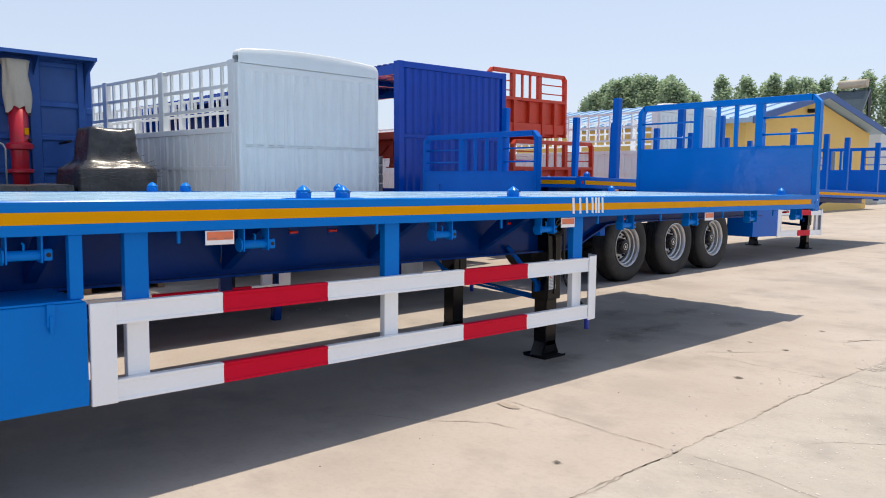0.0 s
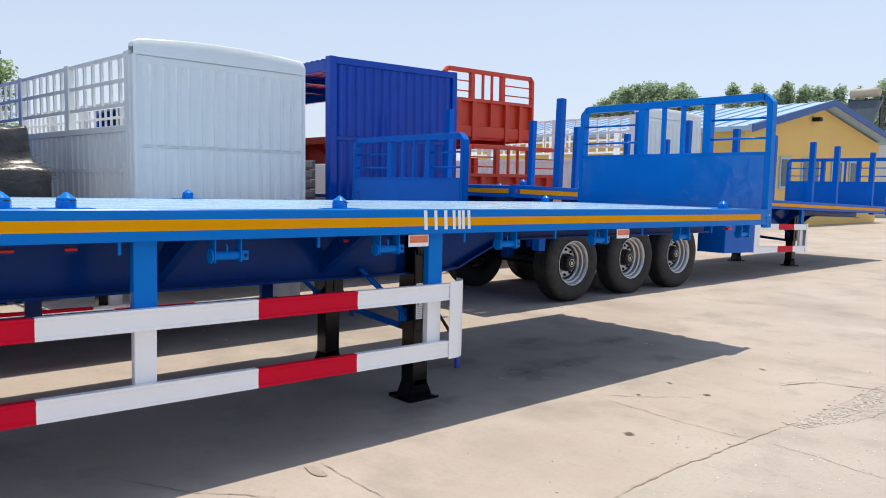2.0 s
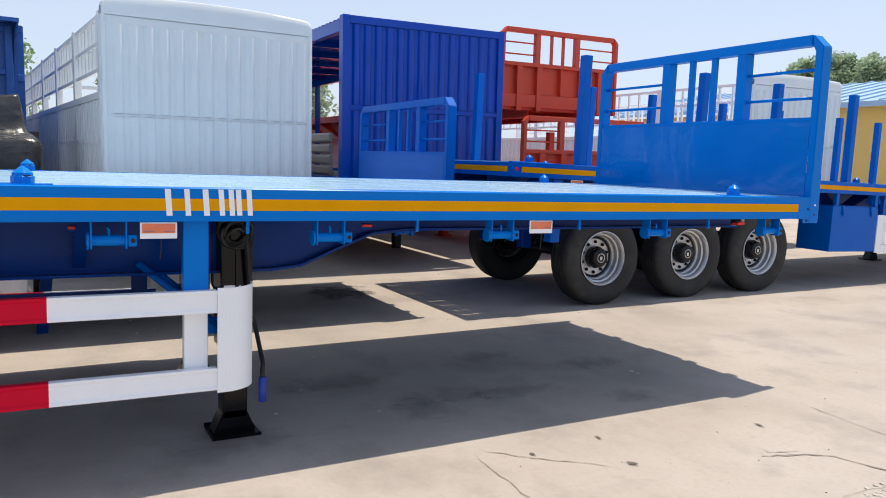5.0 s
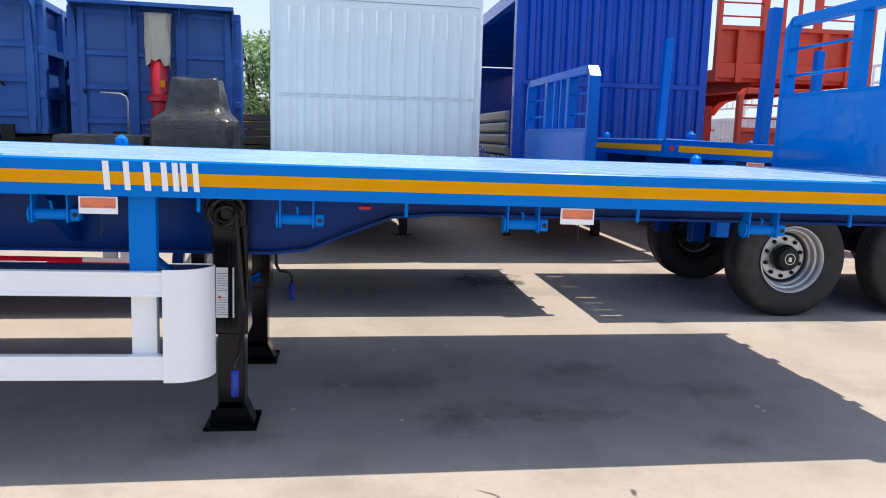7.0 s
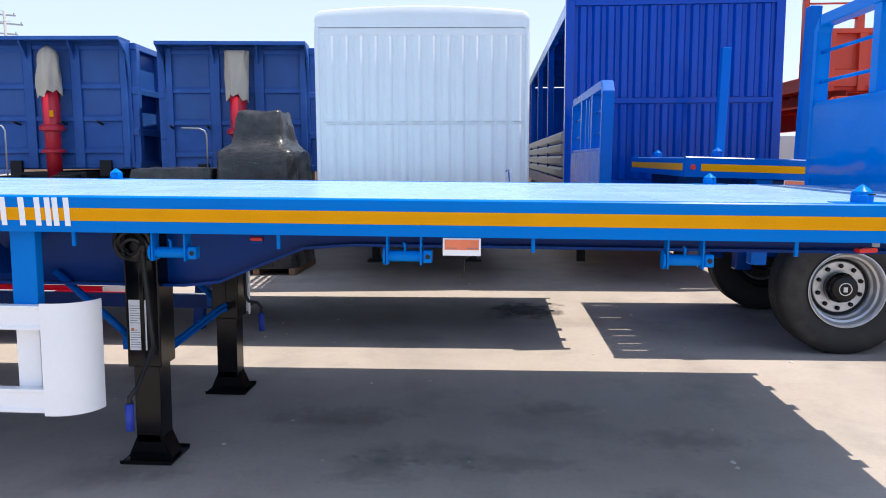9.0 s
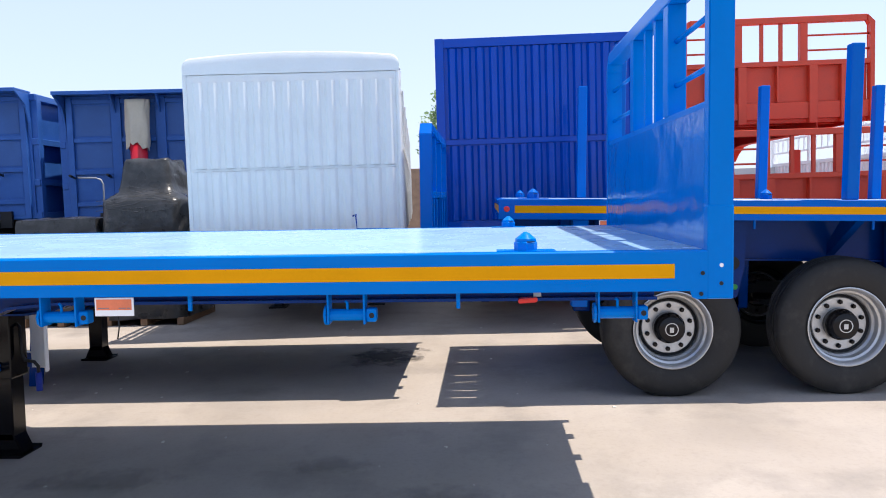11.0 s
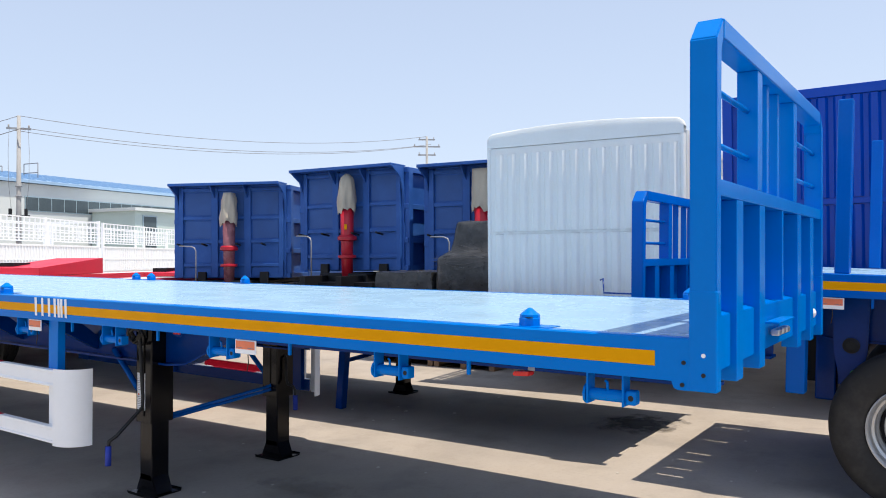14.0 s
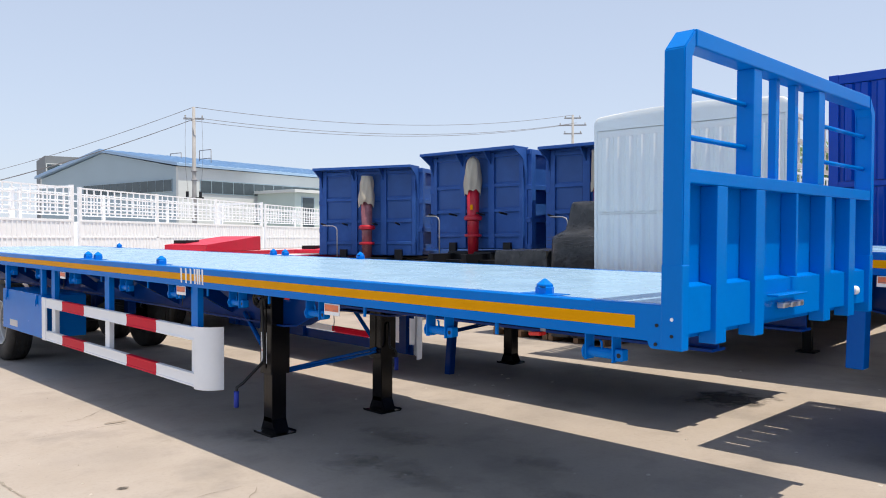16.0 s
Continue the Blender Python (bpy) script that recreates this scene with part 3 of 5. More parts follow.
def side_guard(tr, y0, y1, z0, z1, hang, bands, posts, top, far=0.0, back=None):
    """Two painted rails with a rounded plate at the front end, hung on posts under the deck edge; far: the trailer's width, for the other side."""
    def mx(x):
        return -far - x if far else x
    rh = 0.108
    end = []
    for k in range(17):
        a = math.pi / 2 * k / 16
        end.append((0.004 - 0.16 * (1 - math.cos(a)), y1 - 0.17 + 0.17 * math.sin(a)))
    inner = [(x - 0.006 * math.cos(0.05 * k), y - 0.006 * math.sin(math.pi / 2 * k / 16)) for k, (x, y) in enumerate(end)]
    guard = prism("side_guard", tr, WHITE, [(mx(x), y) for x, y in [(0.004, y1 - 0.2)] + end + inner[::-1] + [(-0.002, y1 - 0.2)]], "z", z0 - 0.012, z1 + 0.012, 0, "white and red steel side guard")
    box("end_plate", guard, WHITE, (mx(-0.02), mx(0.004), y0, y0 + 0.12, z0 - 0.004, z1 + 0.004), 0.004)
    for zz in (z0, z1 - rh):
        cuts = [y0 + 0.12] + [v for b in bands for v in b] + [y1 - 0.2]
        for k, (a, b) in enumerate(zip(cuts, cuts[1:])):
            prof = [(-0.045, zz), (0, zz), (0, zz + 0.013), (-0.006, zz + 0.019), (-0.006, zz + rh - 0.019), (0, zz + rh - 0.013), (0, zz + rh), (-0.045, zz + rh)]
            prism("guard_rail", guard, RED if k % 2 else WHITE, [(mx(x), z) for x, z in prof], "y", a, b, 0.0015, "red band of the guard rail" if k % 2 else "")
    if back:
        for zz in (z0, z1 - rh):
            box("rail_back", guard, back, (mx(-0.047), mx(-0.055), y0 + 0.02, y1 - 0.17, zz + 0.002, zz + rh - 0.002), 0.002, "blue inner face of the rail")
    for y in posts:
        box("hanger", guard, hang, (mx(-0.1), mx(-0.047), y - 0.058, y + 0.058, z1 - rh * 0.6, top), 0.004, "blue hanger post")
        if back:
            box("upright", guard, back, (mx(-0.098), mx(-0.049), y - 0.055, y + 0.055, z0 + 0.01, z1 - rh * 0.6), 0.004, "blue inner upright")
            continue
        box("upright", guard, WHITE, (-0.098, -0.049, y - 0.055, y + 0.055, z0 + 0.01, z1 - rh * 0.6), 0.004)
    return guard


def flatbed(name, m, label, W=2.34, L=14.6, D=1.368, paint=BLUE, deck=DECK, under=UNDER, head=None, gear=4.1, foot=-0.05, axles=(11.35, 12.65, 13.95), locks=(), winches=(), pegs=(), plates=(), guard=None, tool=None, marks=False, stakes=(), stripe=(0.22, None), legmat=BLACK, braces=UNDER, neck=4.0, deep=0.36, group="", r=0.526, wheels=True, tread=True, beam=0.157, crank=True, slots=(), prop=False):
    """A flat trailer: its front at y = 0, its near side at x = 0, its body towards -x and -y."""
    tr = thing(name, m, label, "trailer", group)
    y1 = -0.096 if head else 0.0
    hz = D - 0.012
    rear = -L + (0.30 if slots else 0.06)
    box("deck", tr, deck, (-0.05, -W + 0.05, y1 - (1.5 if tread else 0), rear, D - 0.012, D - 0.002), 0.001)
    if slots:
        cuts = [-0.05] + [v for x, w in slots for v in (x + w / 2, x - w / 2)] + [-W + 0.05]
        for x0, x1 in zip(cuts[::2], cuts[1::2]):
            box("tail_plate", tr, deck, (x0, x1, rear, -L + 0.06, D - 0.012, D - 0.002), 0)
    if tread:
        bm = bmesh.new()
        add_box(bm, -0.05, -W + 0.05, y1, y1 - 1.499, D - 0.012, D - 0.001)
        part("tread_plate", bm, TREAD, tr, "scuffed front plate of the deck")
    for s, x0 in ((1, 0.0), (-1, -W)):
        pts = [(x0, D - beam), (x0, D - 0.006), (x0 - s * 0.006, D), (x0 - s * 0.06, D), (x0 - s * 0.06, D - 0.012), (x0 - s * 0.012, D - 0.014), (x0 - s * 0.012, D - beam + 0.012), (x0 - s * 0.055, D - beam + 0.01), (x0 - s * 0.055, D - beam)]
        sb = prism("side_beam", tr, paint, pts, "y", y1, -L)
        if stripe:
            runs = stripe if isinstance(stripe[0], tuple) else ((stripe[0], stripe[1] or L - 0.2),)
            for a, b in runs:
                box("stripe", sb, YELLOW, (x0, x0 + s * 0.0015, -a, -b, D - 0.107, D - 0.052), 0, "amber reflective stripe")
        if marks and s == 1:
            side_marks(sb, 0.0025, marks, D - 0.13, 0.122)
    box("end_beam", tr, paint, (-0.013, -W + 0.013, -L, -L + 0.06, D - beam, D - 0.013), 0.004)
    box("end_beam", tr, paint, (-0.013, -W + 0.013, y1 - 0.001, y1 - 0.05, D - beam, D - 0.013), 0.004)
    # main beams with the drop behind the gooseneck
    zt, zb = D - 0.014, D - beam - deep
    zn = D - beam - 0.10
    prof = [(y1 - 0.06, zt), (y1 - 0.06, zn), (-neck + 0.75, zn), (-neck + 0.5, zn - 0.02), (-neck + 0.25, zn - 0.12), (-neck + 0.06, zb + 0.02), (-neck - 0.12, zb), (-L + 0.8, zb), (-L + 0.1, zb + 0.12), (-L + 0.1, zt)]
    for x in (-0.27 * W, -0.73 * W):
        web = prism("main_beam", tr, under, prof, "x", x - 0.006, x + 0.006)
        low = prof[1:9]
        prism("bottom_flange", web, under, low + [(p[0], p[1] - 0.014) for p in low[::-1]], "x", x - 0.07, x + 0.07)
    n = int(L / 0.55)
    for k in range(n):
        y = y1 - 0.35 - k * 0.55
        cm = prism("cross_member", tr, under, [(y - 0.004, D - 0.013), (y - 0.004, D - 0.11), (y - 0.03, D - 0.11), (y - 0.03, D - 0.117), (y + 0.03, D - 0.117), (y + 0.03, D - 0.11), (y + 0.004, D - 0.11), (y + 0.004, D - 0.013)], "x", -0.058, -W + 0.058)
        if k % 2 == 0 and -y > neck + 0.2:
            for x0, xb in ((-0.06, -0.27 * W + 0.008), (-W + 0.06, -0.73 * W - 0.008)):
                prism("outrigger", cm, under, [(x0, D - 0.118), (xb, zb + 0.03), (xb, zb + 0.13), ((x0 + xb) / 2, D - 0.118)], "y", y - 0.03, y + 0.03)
    # landing gear
    legs = []
    for i, x in enumerate((-0.2565 * W, -0.7455 * W)):
        if prop and i == 0:
            legs.append(stand_post(tr, x, -gear, D - 0.15, foot, under))
            continue
        legs.append(landing_leg(tr, x, -gear, D - 0.15, foot, legmat, (1 if i == 0 else 2) if crank else 0, "black two-stage landing leg" if legmat is BLACK else "painted two-stage landing leg"))
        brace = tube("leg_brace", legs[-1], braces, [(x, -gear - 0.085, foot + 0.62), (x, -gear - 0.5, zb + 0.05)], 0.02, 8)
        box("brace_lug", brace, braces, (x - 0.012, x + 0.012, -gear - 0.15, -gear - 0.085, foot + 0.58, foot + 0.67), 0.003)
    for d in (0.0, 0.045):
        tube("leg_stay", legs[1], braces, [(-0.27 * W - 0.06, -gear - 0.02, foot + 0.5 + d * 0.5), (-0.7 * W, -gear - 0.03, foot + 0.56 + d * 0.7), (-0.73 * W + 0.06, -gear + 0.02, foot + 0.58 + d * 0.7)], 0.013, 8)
    if wheels:
        for a in axles:
            wz = r - 0.005 + (foot if foot < 0 and abs(foot) > 0.4 else 0) + wheel_drop(m, -a)
            ax = tube("axle", tr, DARKSTEEL, [(-0.3, -a, wz), (-W + 0.3, -a, wz)], 0.075, 14)
            for x, s in ((-0.10, 1), (-W + 0.10, -1)):
                wheel(tr, x, -a, wz, r, s)
                wheel(tr, x - s * 0.3, -a, wz, r * 0.997, -s, 0.2, DARKSTEEL)
            for x in (-0.33 * W, -0.67 * W):
                boxes("spring_leaf", ax, DARKSTEEL, [(x - 0.04, x + 0.04, -a - 0.5 + 0.06 * k, -a + 0.5 - 0.06 * k, wz + 0.08 + 0.018 * k, wz + 0.098 + 0.018 * k) for k in range(6)], 0)
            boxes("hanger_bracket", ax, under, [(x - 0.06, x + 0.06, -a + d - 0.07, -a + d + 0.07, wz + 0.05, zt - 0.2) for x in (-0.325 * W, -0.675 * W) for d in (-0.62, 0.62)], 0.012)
    for y in locks:
        for x in (-0.09, -W + 0.09):
            twist_lock(tr, x, y, D, paint)
    for y in winches:
        strap_winch(tr, -0.07, y, D - beam + 0.01, paint)
    for y in pegs:
        box("rope_hook", tr, paint, (-0.05, -0.035, y - 0.008, y + 0.008, D - beam - 0.065, D - beam + 0.004), 0.003)
    for y in plates:
        reflector(tr, -0.012, y, D - beam - 0.004)
    if head:
        hb = headboard(tr, W, head[0], head[1], head[2], paint)
    if guard:
        side_guard(tr, *guard[:4], paint, guard[4], guard[5], D - beam)
        if marks:
            side_guard(tr, *guard[:4], paint, guard[4], guard[5], D - beam, W, under)
    if tool:
        ya, yb, za, zb2 = tool
        tb = box("toolbox", tr, paint, (0.0, -0.5, ya, yb, za, zb2), 0.008, "blue steel toolbox under the deck")
        box("toolbox_lid", tb, paint, (0.003, -0.49, ya + 0.02, yb - 0.02, zb2 + 0.001, zb2 + 0.012), 0.003)
        for y in (yb - 0.16, ya + 0.2):
            box("latch", tb, paint, (0.0, 0.016, y - 0.018, y + 0.018, zb2 - 0.1, zb2 + 0.004), 0.004)
            box("latch_hook", tb, paint, (0.012, 0.024, y - 0.008, y + 0.008, zb2 - 0.13, zb2 - 0.05), 0.003)
        if marks:
            box("box_label", tb, OLDWHITE, (0.0, 0.0015, ya + 0.3, ya + 0.62, za + 0.05, za + 0.13), 0, "small pale plate")
        boxes("box_hanger", tb, paint, [(-0.01, -0.06, y - 0.03, y + 0.03, zb2 + 0.013, D - beam) for y in (yb - 0.04, ya + 0.1)], 0.004)
    for x, y, h in stakes:
        box("stake", tr, paint, (x - 0.05, x + 0.05, y - 0.045, y + 0.045, D, D + h), 0.008, "upright blue stake")
    return tr


def wheel_drop(m, y):
    """How far a tilted trailer's own ground lies under its z = 0 at y."""
    c = m.to_3x3().col[1]
    return -y * c.z - m.translation.z


# ---- ground ----
ground = tagged(new("ground", bpy.data.meshes.new("ground")), "pale sunlit concrete yard, cracked and stained", "ground", kind="structure")
bm = bmesh.new()
s = 700
bm.faces.new([bm.verts.new(p) for p in ((-s, -s, 0), (s, -s, 0), (s, s, 0), (-s, s, 0))])
bm.to_mesh(ground.data)
bm.free()
ground.data.materials.append(CONCRETE)

# ---- the three flat trailers ----
FRONT = 9.502
A = flatbed("flatbed_trailer", pose(0, FRONT, 0, -0.705), "bright blue flatbed semi-trailer on black landing legs",
            W=2.43, D=1.363, L=13.6, head=(1.175, 1.905, 2.52), axles=(10.17, 11.47, 12.77),
            locks=[y - FRONT for y in (8.72, 4.42, 2.93, 2.66, -2.2)],
            winches=[y - FRONT for y in (9.08, 8.01, 6.83, 5.8, 4.76, 3.71, 2.34, 1.2, 0.1, -1.0)],
            pegs=[y - FRONT for y in (8.45, 7.37, 6.28, 5.37, 4.25, 3.15, 1.9, 0.7)],
            plates=[y - FRONT for y in (7.07, 4.96, 2.11, -0.6)],
            guard=(1.45 - FRONT, 5.42 - FRONT, 0.392, 0.877, ((2.117 - FRONT, 2.769 - FRONT), (3.86 - FRONT, 4.5 - FRONT)), [y - FRONT for y in (1.69, 3.275, 5.13)]),
            tool=(-0.1 - FRONT, 1.44 - FRONT, 0.397, 0.893), marks=4.958 - FRONT, gear=4.07, braces=BLUE2, neck=3.75, deep=0.32)
sheet = next(o for o in A.children if o.name.startswith("headboard"))
box("step_plate", sheet, BLUE, (-0.88, -1.25, -0.02, 0.04, 1.355, 1.365), 0.003)
boxes("air_coupling", sheet, STEEL, [(-1.0 - 0.1 * k, -1.06 - 0.1 * k, -0.02, 0.02, 1.29, 1.32) for k in range(3)], 0.008, "small metal air coupling")
for y in (2.725, 3.004, 4.626, 6.1, 1.0):
    ml = box("marker_lamp", A, LAMPRED, (-0.3, -0.315, y - FRONT - 0.03, y - FRONT + 0.03, 1.145, 1.162), 0.005, "small red side marker lamp")
    box("lamp_bracket", ml, UNDER, (-0.316, -0.322, y - FRONT - 0.03, y - FRONT + 0.03, 1.13, 1.25), 0.002)
ml = prism("marker_lamp", A, LAMPRED, [(8.685 - FRONT, 1.162), (8.76 - FRONT, 1.167), (8.76 - FRONT, 1.186), (8.685 - FRONT, 1.18)], "x", -0.055, -0.005, 0.004, "red side marker lamp on a grey bracket")
box("lamp_bracket", ml, PIPE, (-0.032, -0.026, 8.745 - FRONT, 8.775 - FRONT, 1.187, 1.21), 0.001)
lathe("marker_lamp", sheet, WHITE, [(0, 0.028), (0.02, 0.026), (0.03, 0.012)], (-2.2, -0.034, 1.32), (0, 1, 0), 16, True, "round white marker lamp")
# Flat discs for holes; the white one paints in daylight showing through.
for y, z, mm in ((-0.115, 1.275, DARKSTEEL), (-0.12, 1.195, DARKSTEEL), (-0.045, 1.305, WHITE), (-0.045, 1.235, DARKSTEEL)):
    lathe("bolt_hole", sheet, mm, [(0.0, 0.0078), (0.0045, 0.0078)], (0, y, z), (1, 0, 0), 14)
prism("post_gusset", sheet, BLUE, [(-0.096, 1.206), (-0.096, 1.175), (-0.138, 1.175), (-0.152, 1.182), (-0.16, 1.206)], "x", -0.001, -0.012)

C = flatbed("flatbed_trailer", pose(-3.06, 8.14, 0, -1.0), "blue flatbed semi-trailer parked close beside another trailer",
            D=1.09, head=(0.91, 1.61, 2.18), gear=3.65, neck=3.4, foot=-0.063, L=14.0, deep=0.3,
            locks=(-0.8, -5.2, -6.7, -7.0), winches=(-0.5, -1.6, -2.7, -3.9, -5.1), paint=BLUE2, prop=True, crank=False,
            guard=(-8.0, -3.75, 0.31, 0.74, ((-7.2, -6.4), (-5.23, -4.25)), (-7.8, -6.2, -4.05)), tread=False, axles=(10.6, 11.9, 13.2))
tube("loose_bar", C, UNDER, [(-1.14, -0.83, 1.42), (-1.14, -0.80, 1.44), (-1.14, -0.79, 1.3), (-1.14, -0.45, 1.3), (-1.14, -0.44, 1.1)], 0.009, 8, "thin bent bar on the deck")
BY = (9.53, 11.24, 12.49, 13.95, 15.25, 16.8, 17.88, 19.67)
B = flatbed("flatbed_trailer", pose(-2.82, 20.6, 0, -1.9), "blue flatbed semi-trailer with amber stripe, tall stakes and headboard",
            D=1.172, L=11.96, gear=3.34, foot=-0.108, neck=3.1, axles=(8.116, 9.315, 10.62), paint=BLUE2, beam=0.155, deep=0.33, head=(0.98, 1.69, 2.26),
            locks=(-1.0, -6.4, -9.965, -11.7), winches=(-10.33, -8.9, -7.4, -6.0), plates=(-11.13, -8.2), pegs=(-10.89, -10.06, -9.2), tread=False, crank=False,
            stakes=[(x, y - 20.6 + (0.12 if x < -1 and 10 < y < 12 else 0), 1.14) for y in BY for x in (-0.075, -2.265)],
            slots=((-0.27, 0.018), (-0.49, 0.012), (-0.78, 0.012), (-1.03, 0.018), (-1.56, 0.012), (-2.16, 0.018)), stripe=((0.3, 11.84),), guard=(-5.98, -3.83, 0.238, 0.75, ((-5.11, -4.52),), (-5.75, -4.1)), tool=(-6.95, -5.99, 0.25, 0.85))
box("hanging_bracket", B, BLUE2, (-0.17, -0.05, -11.40, -11.28, 0.35, 1.016), 0.008, "hanging blue bracket")
for y in (-11.05, -10.08, -8.75):
    hp = prism("spring_hanger", B, UNDER, [(y - 0.13, 1.0), (y + 0.11, 1.0), (y + 0.1, 0.62), (y + 0.05, 0.38), (y - 0.06, 0.36), (y - 0.11, 0.6)], "x", -0.54, -0.46, 0.01)
    lathe("pivot_bolt", hp, DARKSTEEL, [(0, 0.055), (0.012, 0.055), (0.016, 0.03), (0.03, 0.03)], (-0.46, y, 0.66), (1, 0, 0), 18)
    lathe("bolt_cap", hp, GREEN, [(0, 0.022), (0.02, 0.022), (0.024, 0.012)], (-0.46, y + 0.02, 0.47), (1, 0, 0), 14)
lathe("corner_reflector", B, LAMPRED, [(0, 0.022), (0.006, 0.02)], (0.001, -11.9, 1.093), (1, 0, 0), 14, True, "round red reflector")
box("end_stripe", B, YELLOW, (-0.08, -2.26, -11.96, -11.9615, 1.065, 1.12), 0, "amber reflective stripe")


# ---- big boxes behind ----
def corrugated(name, parent, mat, x, y0, y1, z0, z1, pitch, depth, label=""):
    """A pressed sheet across y whose upright ribs stand out towards +x."""
    bm = bmesh.new()
    n = max(1, round((y1 - y0) / pitch))
    p = (y1 - y0) / n
    pts, ribs = [(x, y0)], []
    for k in range(n):
        y = y0 + (k + 0.5) * p
        i = len(pts)
        ribs.append(i)
        pts += [(x, y - p * 0.36), (x + depth * 0.85, y - p * 0.2), (x + depth, y - p * 0.13), (x + depth, y + p * 0.13), (x + depth * 0.85, y + p * 0.2), (x, y + p * 0.36)]
    pts.append((x, y1))
    lo, hi = [bm.verts.new((a, b, z0)) for a, b in pts], [bm.verts.new((a, b, z1)) for a, b in pts]
    for i in range(len(pts) - 1):
        bm.faces.new((lo[i], lo[i + 1], hi[i + 1], hi[i]))
    for i in ribs:
        bm.faces.new(lo[i:i + 6])
        bm.faces.new(hi[i:i + 6])
    return part(name, bm, mat, parent, label)


def fence_trailer(m, label, W=2.54, L=12.0, z0=1.15, shoulder=3.11, crown=3.28, mat=BOXWHITE, side=OLDWHITE, front=True, band=2.2, bays=6, wheels=True, group="", cols=7):
    """A stake-sided trailer: its front at x = 0, its body towards -x, y from 0 to W."""
    t = thing("fence_trailer", m, label, "trailer", group)
    if front:
        zc, zm, top = shoulder - 0.11, 1.97, shoulder - 0.205
        fw = box("front_wall", t, mat, (-0.12, 0.0, 0.0, W, z0, zc), 0.006)
        rim = [(0.10 - 0.10 * math.cos(a), shoulder - 0.02 + 0.10 * math.sin(a)) for a in (math.pi / 2 * k / 6 for k in range(7))]
        for k in range(1, 16):
            y = 0.1 + (W - 0.2) * k / 16
            rim.append((y, shoulder + 0.08 + (crown - shoulder - 0.08) * (1 - ((y - W / 2) / (W / 2 - 0.1)) ** 2)))
        rim += [(W - y, z) for y, z in rim[:7][::-1]]
        bmc = bmesh.new()
        rows = [[bmc.verts.new((x, y, zc if k == 0 else zc + (z - zc) * h)) for y, z in rim] for k, (x, h) in enumerate(((0.012, 0), (0.016, 0.25), (0.017, 0.6), (0.016, 0.9), (0.008, 0.98), (-0.008, 1.0), (-0.121, 1.0), (-0.121, 0.02)))]
        for u, w in zip(rows, rows[1:]):
            for i in range(len(rim) - 1):
                bmc.faces.new((u[i], u[i + 1], w[i + 1], w[i]))
        cap = part("roof_cap", bmc, mat, fw, "rounded front cap of the roof")
        for f in cap.data.polygons:
            f.use_smooth = True
        cap.data.set_sharp_from_angle(angle=radians(50))
        corrugated("front_sheet", fw, mat, 0.003, 0.08, W - 0.05, z0 + 0.04, zm - 0.02, 0.168, 0.032)
        corrugated("front_sheet", fw, mat, 0.003, 0.08, W - 0.05, zm + 0.02, top, 0.168, 0.032)
        for y in (0.02, W - 0.02):
            lathe("corner_tube", fw, mat, [(0, 0.03), (zc - z0, 0.03)], (-0.012, y, z0), (0, 0, 1), 14)
        box("seam", fw, mat, (0.0005, 0.006, 0.06, W - 0.05, zm - 0.012, zm + 0.012), 0.002)
    for y, s in ((0.03, 1), (W - 0.03, -1)):
        lowp = box("side_panel", t, side, (-0.13, -L, y - 0.02, y + 0.02, z0, band), 0.004)
        n = int(L / 0.2)
        heap("panel_rib", lowp, side, [(-0.2 - k * 0.2 - 0.03, -0.2 - k * 0.2 + 0.03, y - s * 0.05, y - s * 0.021, z0 + 0.04, band - 0.06) for k in range(n)])
        box("panel_rail", lowp, side, (-0.13, -L, y - s * 0.045, y - s * 0.021, (z0 + band) / 2 - 0.03, (z0 + band) / 2 + 0.02), 0.004)
        box("panel_rail", lowp, side, (-0.13, -L, y - s * 0.05, y + s * 0.03, band - 0.05, band + 0.03), 0.004)
        b = (L - 0.2) / bays
        for k in range(bays + 1):
            x = -0.16 - k * b
            box("side_post", t, side, (x - 0.07, x + 0.07, y - 0.045, y + 0.045, z0 - 0.02, shoulder - 0.06), 0.006)
            if k == bays:
                break
            lot = []
            for zz in [band + 0.28 + (shoulder - 0.1 - band - 0.28) * q / (3 if cols > 7 else 2) for q in range(4 if cols > 7 else 3)]:
                lot.append((x - 0.07, x - b + 0.07, y - 0.022, y + 0.022, zz - 0.024, zz + 0.024))
            for i in range(1, cols):
                xx = x - b * i / cols
                lot.append((xx - 0.02, xx + 0.02, y - 0.018, y + 0.018, band + 0.28, shoulder - 0.1))
            boxes("side_grid", t, side, lot, 0)
    bed = box("bed", t, mat, (-0.121, -L, 0.05, W - 0.05, z0 - 0.14, z0 + 0.01), 0.004)
    boxes("chassis_beam", bed, DARKSTEEL, [(-0.4, -L + 0.1, W / 2 + d - 0.06, W / 2 + d + 0.06, z0 - 0.5, z0 - 0.145) for d in (-0.5, 0.5)], 0.004)
    box("tail_frame", t, side, (-L, -L - 0.08, 0, W, z0 - 0.14, z0 + 0.05), 0.004)
    boxes("tail_post", t, side, [(-L - 0.06, -L + 0.06, y - 0.06, y + 0.06, z0, shoulder) for y in (0.06, W - 0.06)] + [(-L - 0.04, -L + 0.04, 0.06, W - 0.06, shoulder - 0.1, shoulder - 0.02)], 0)
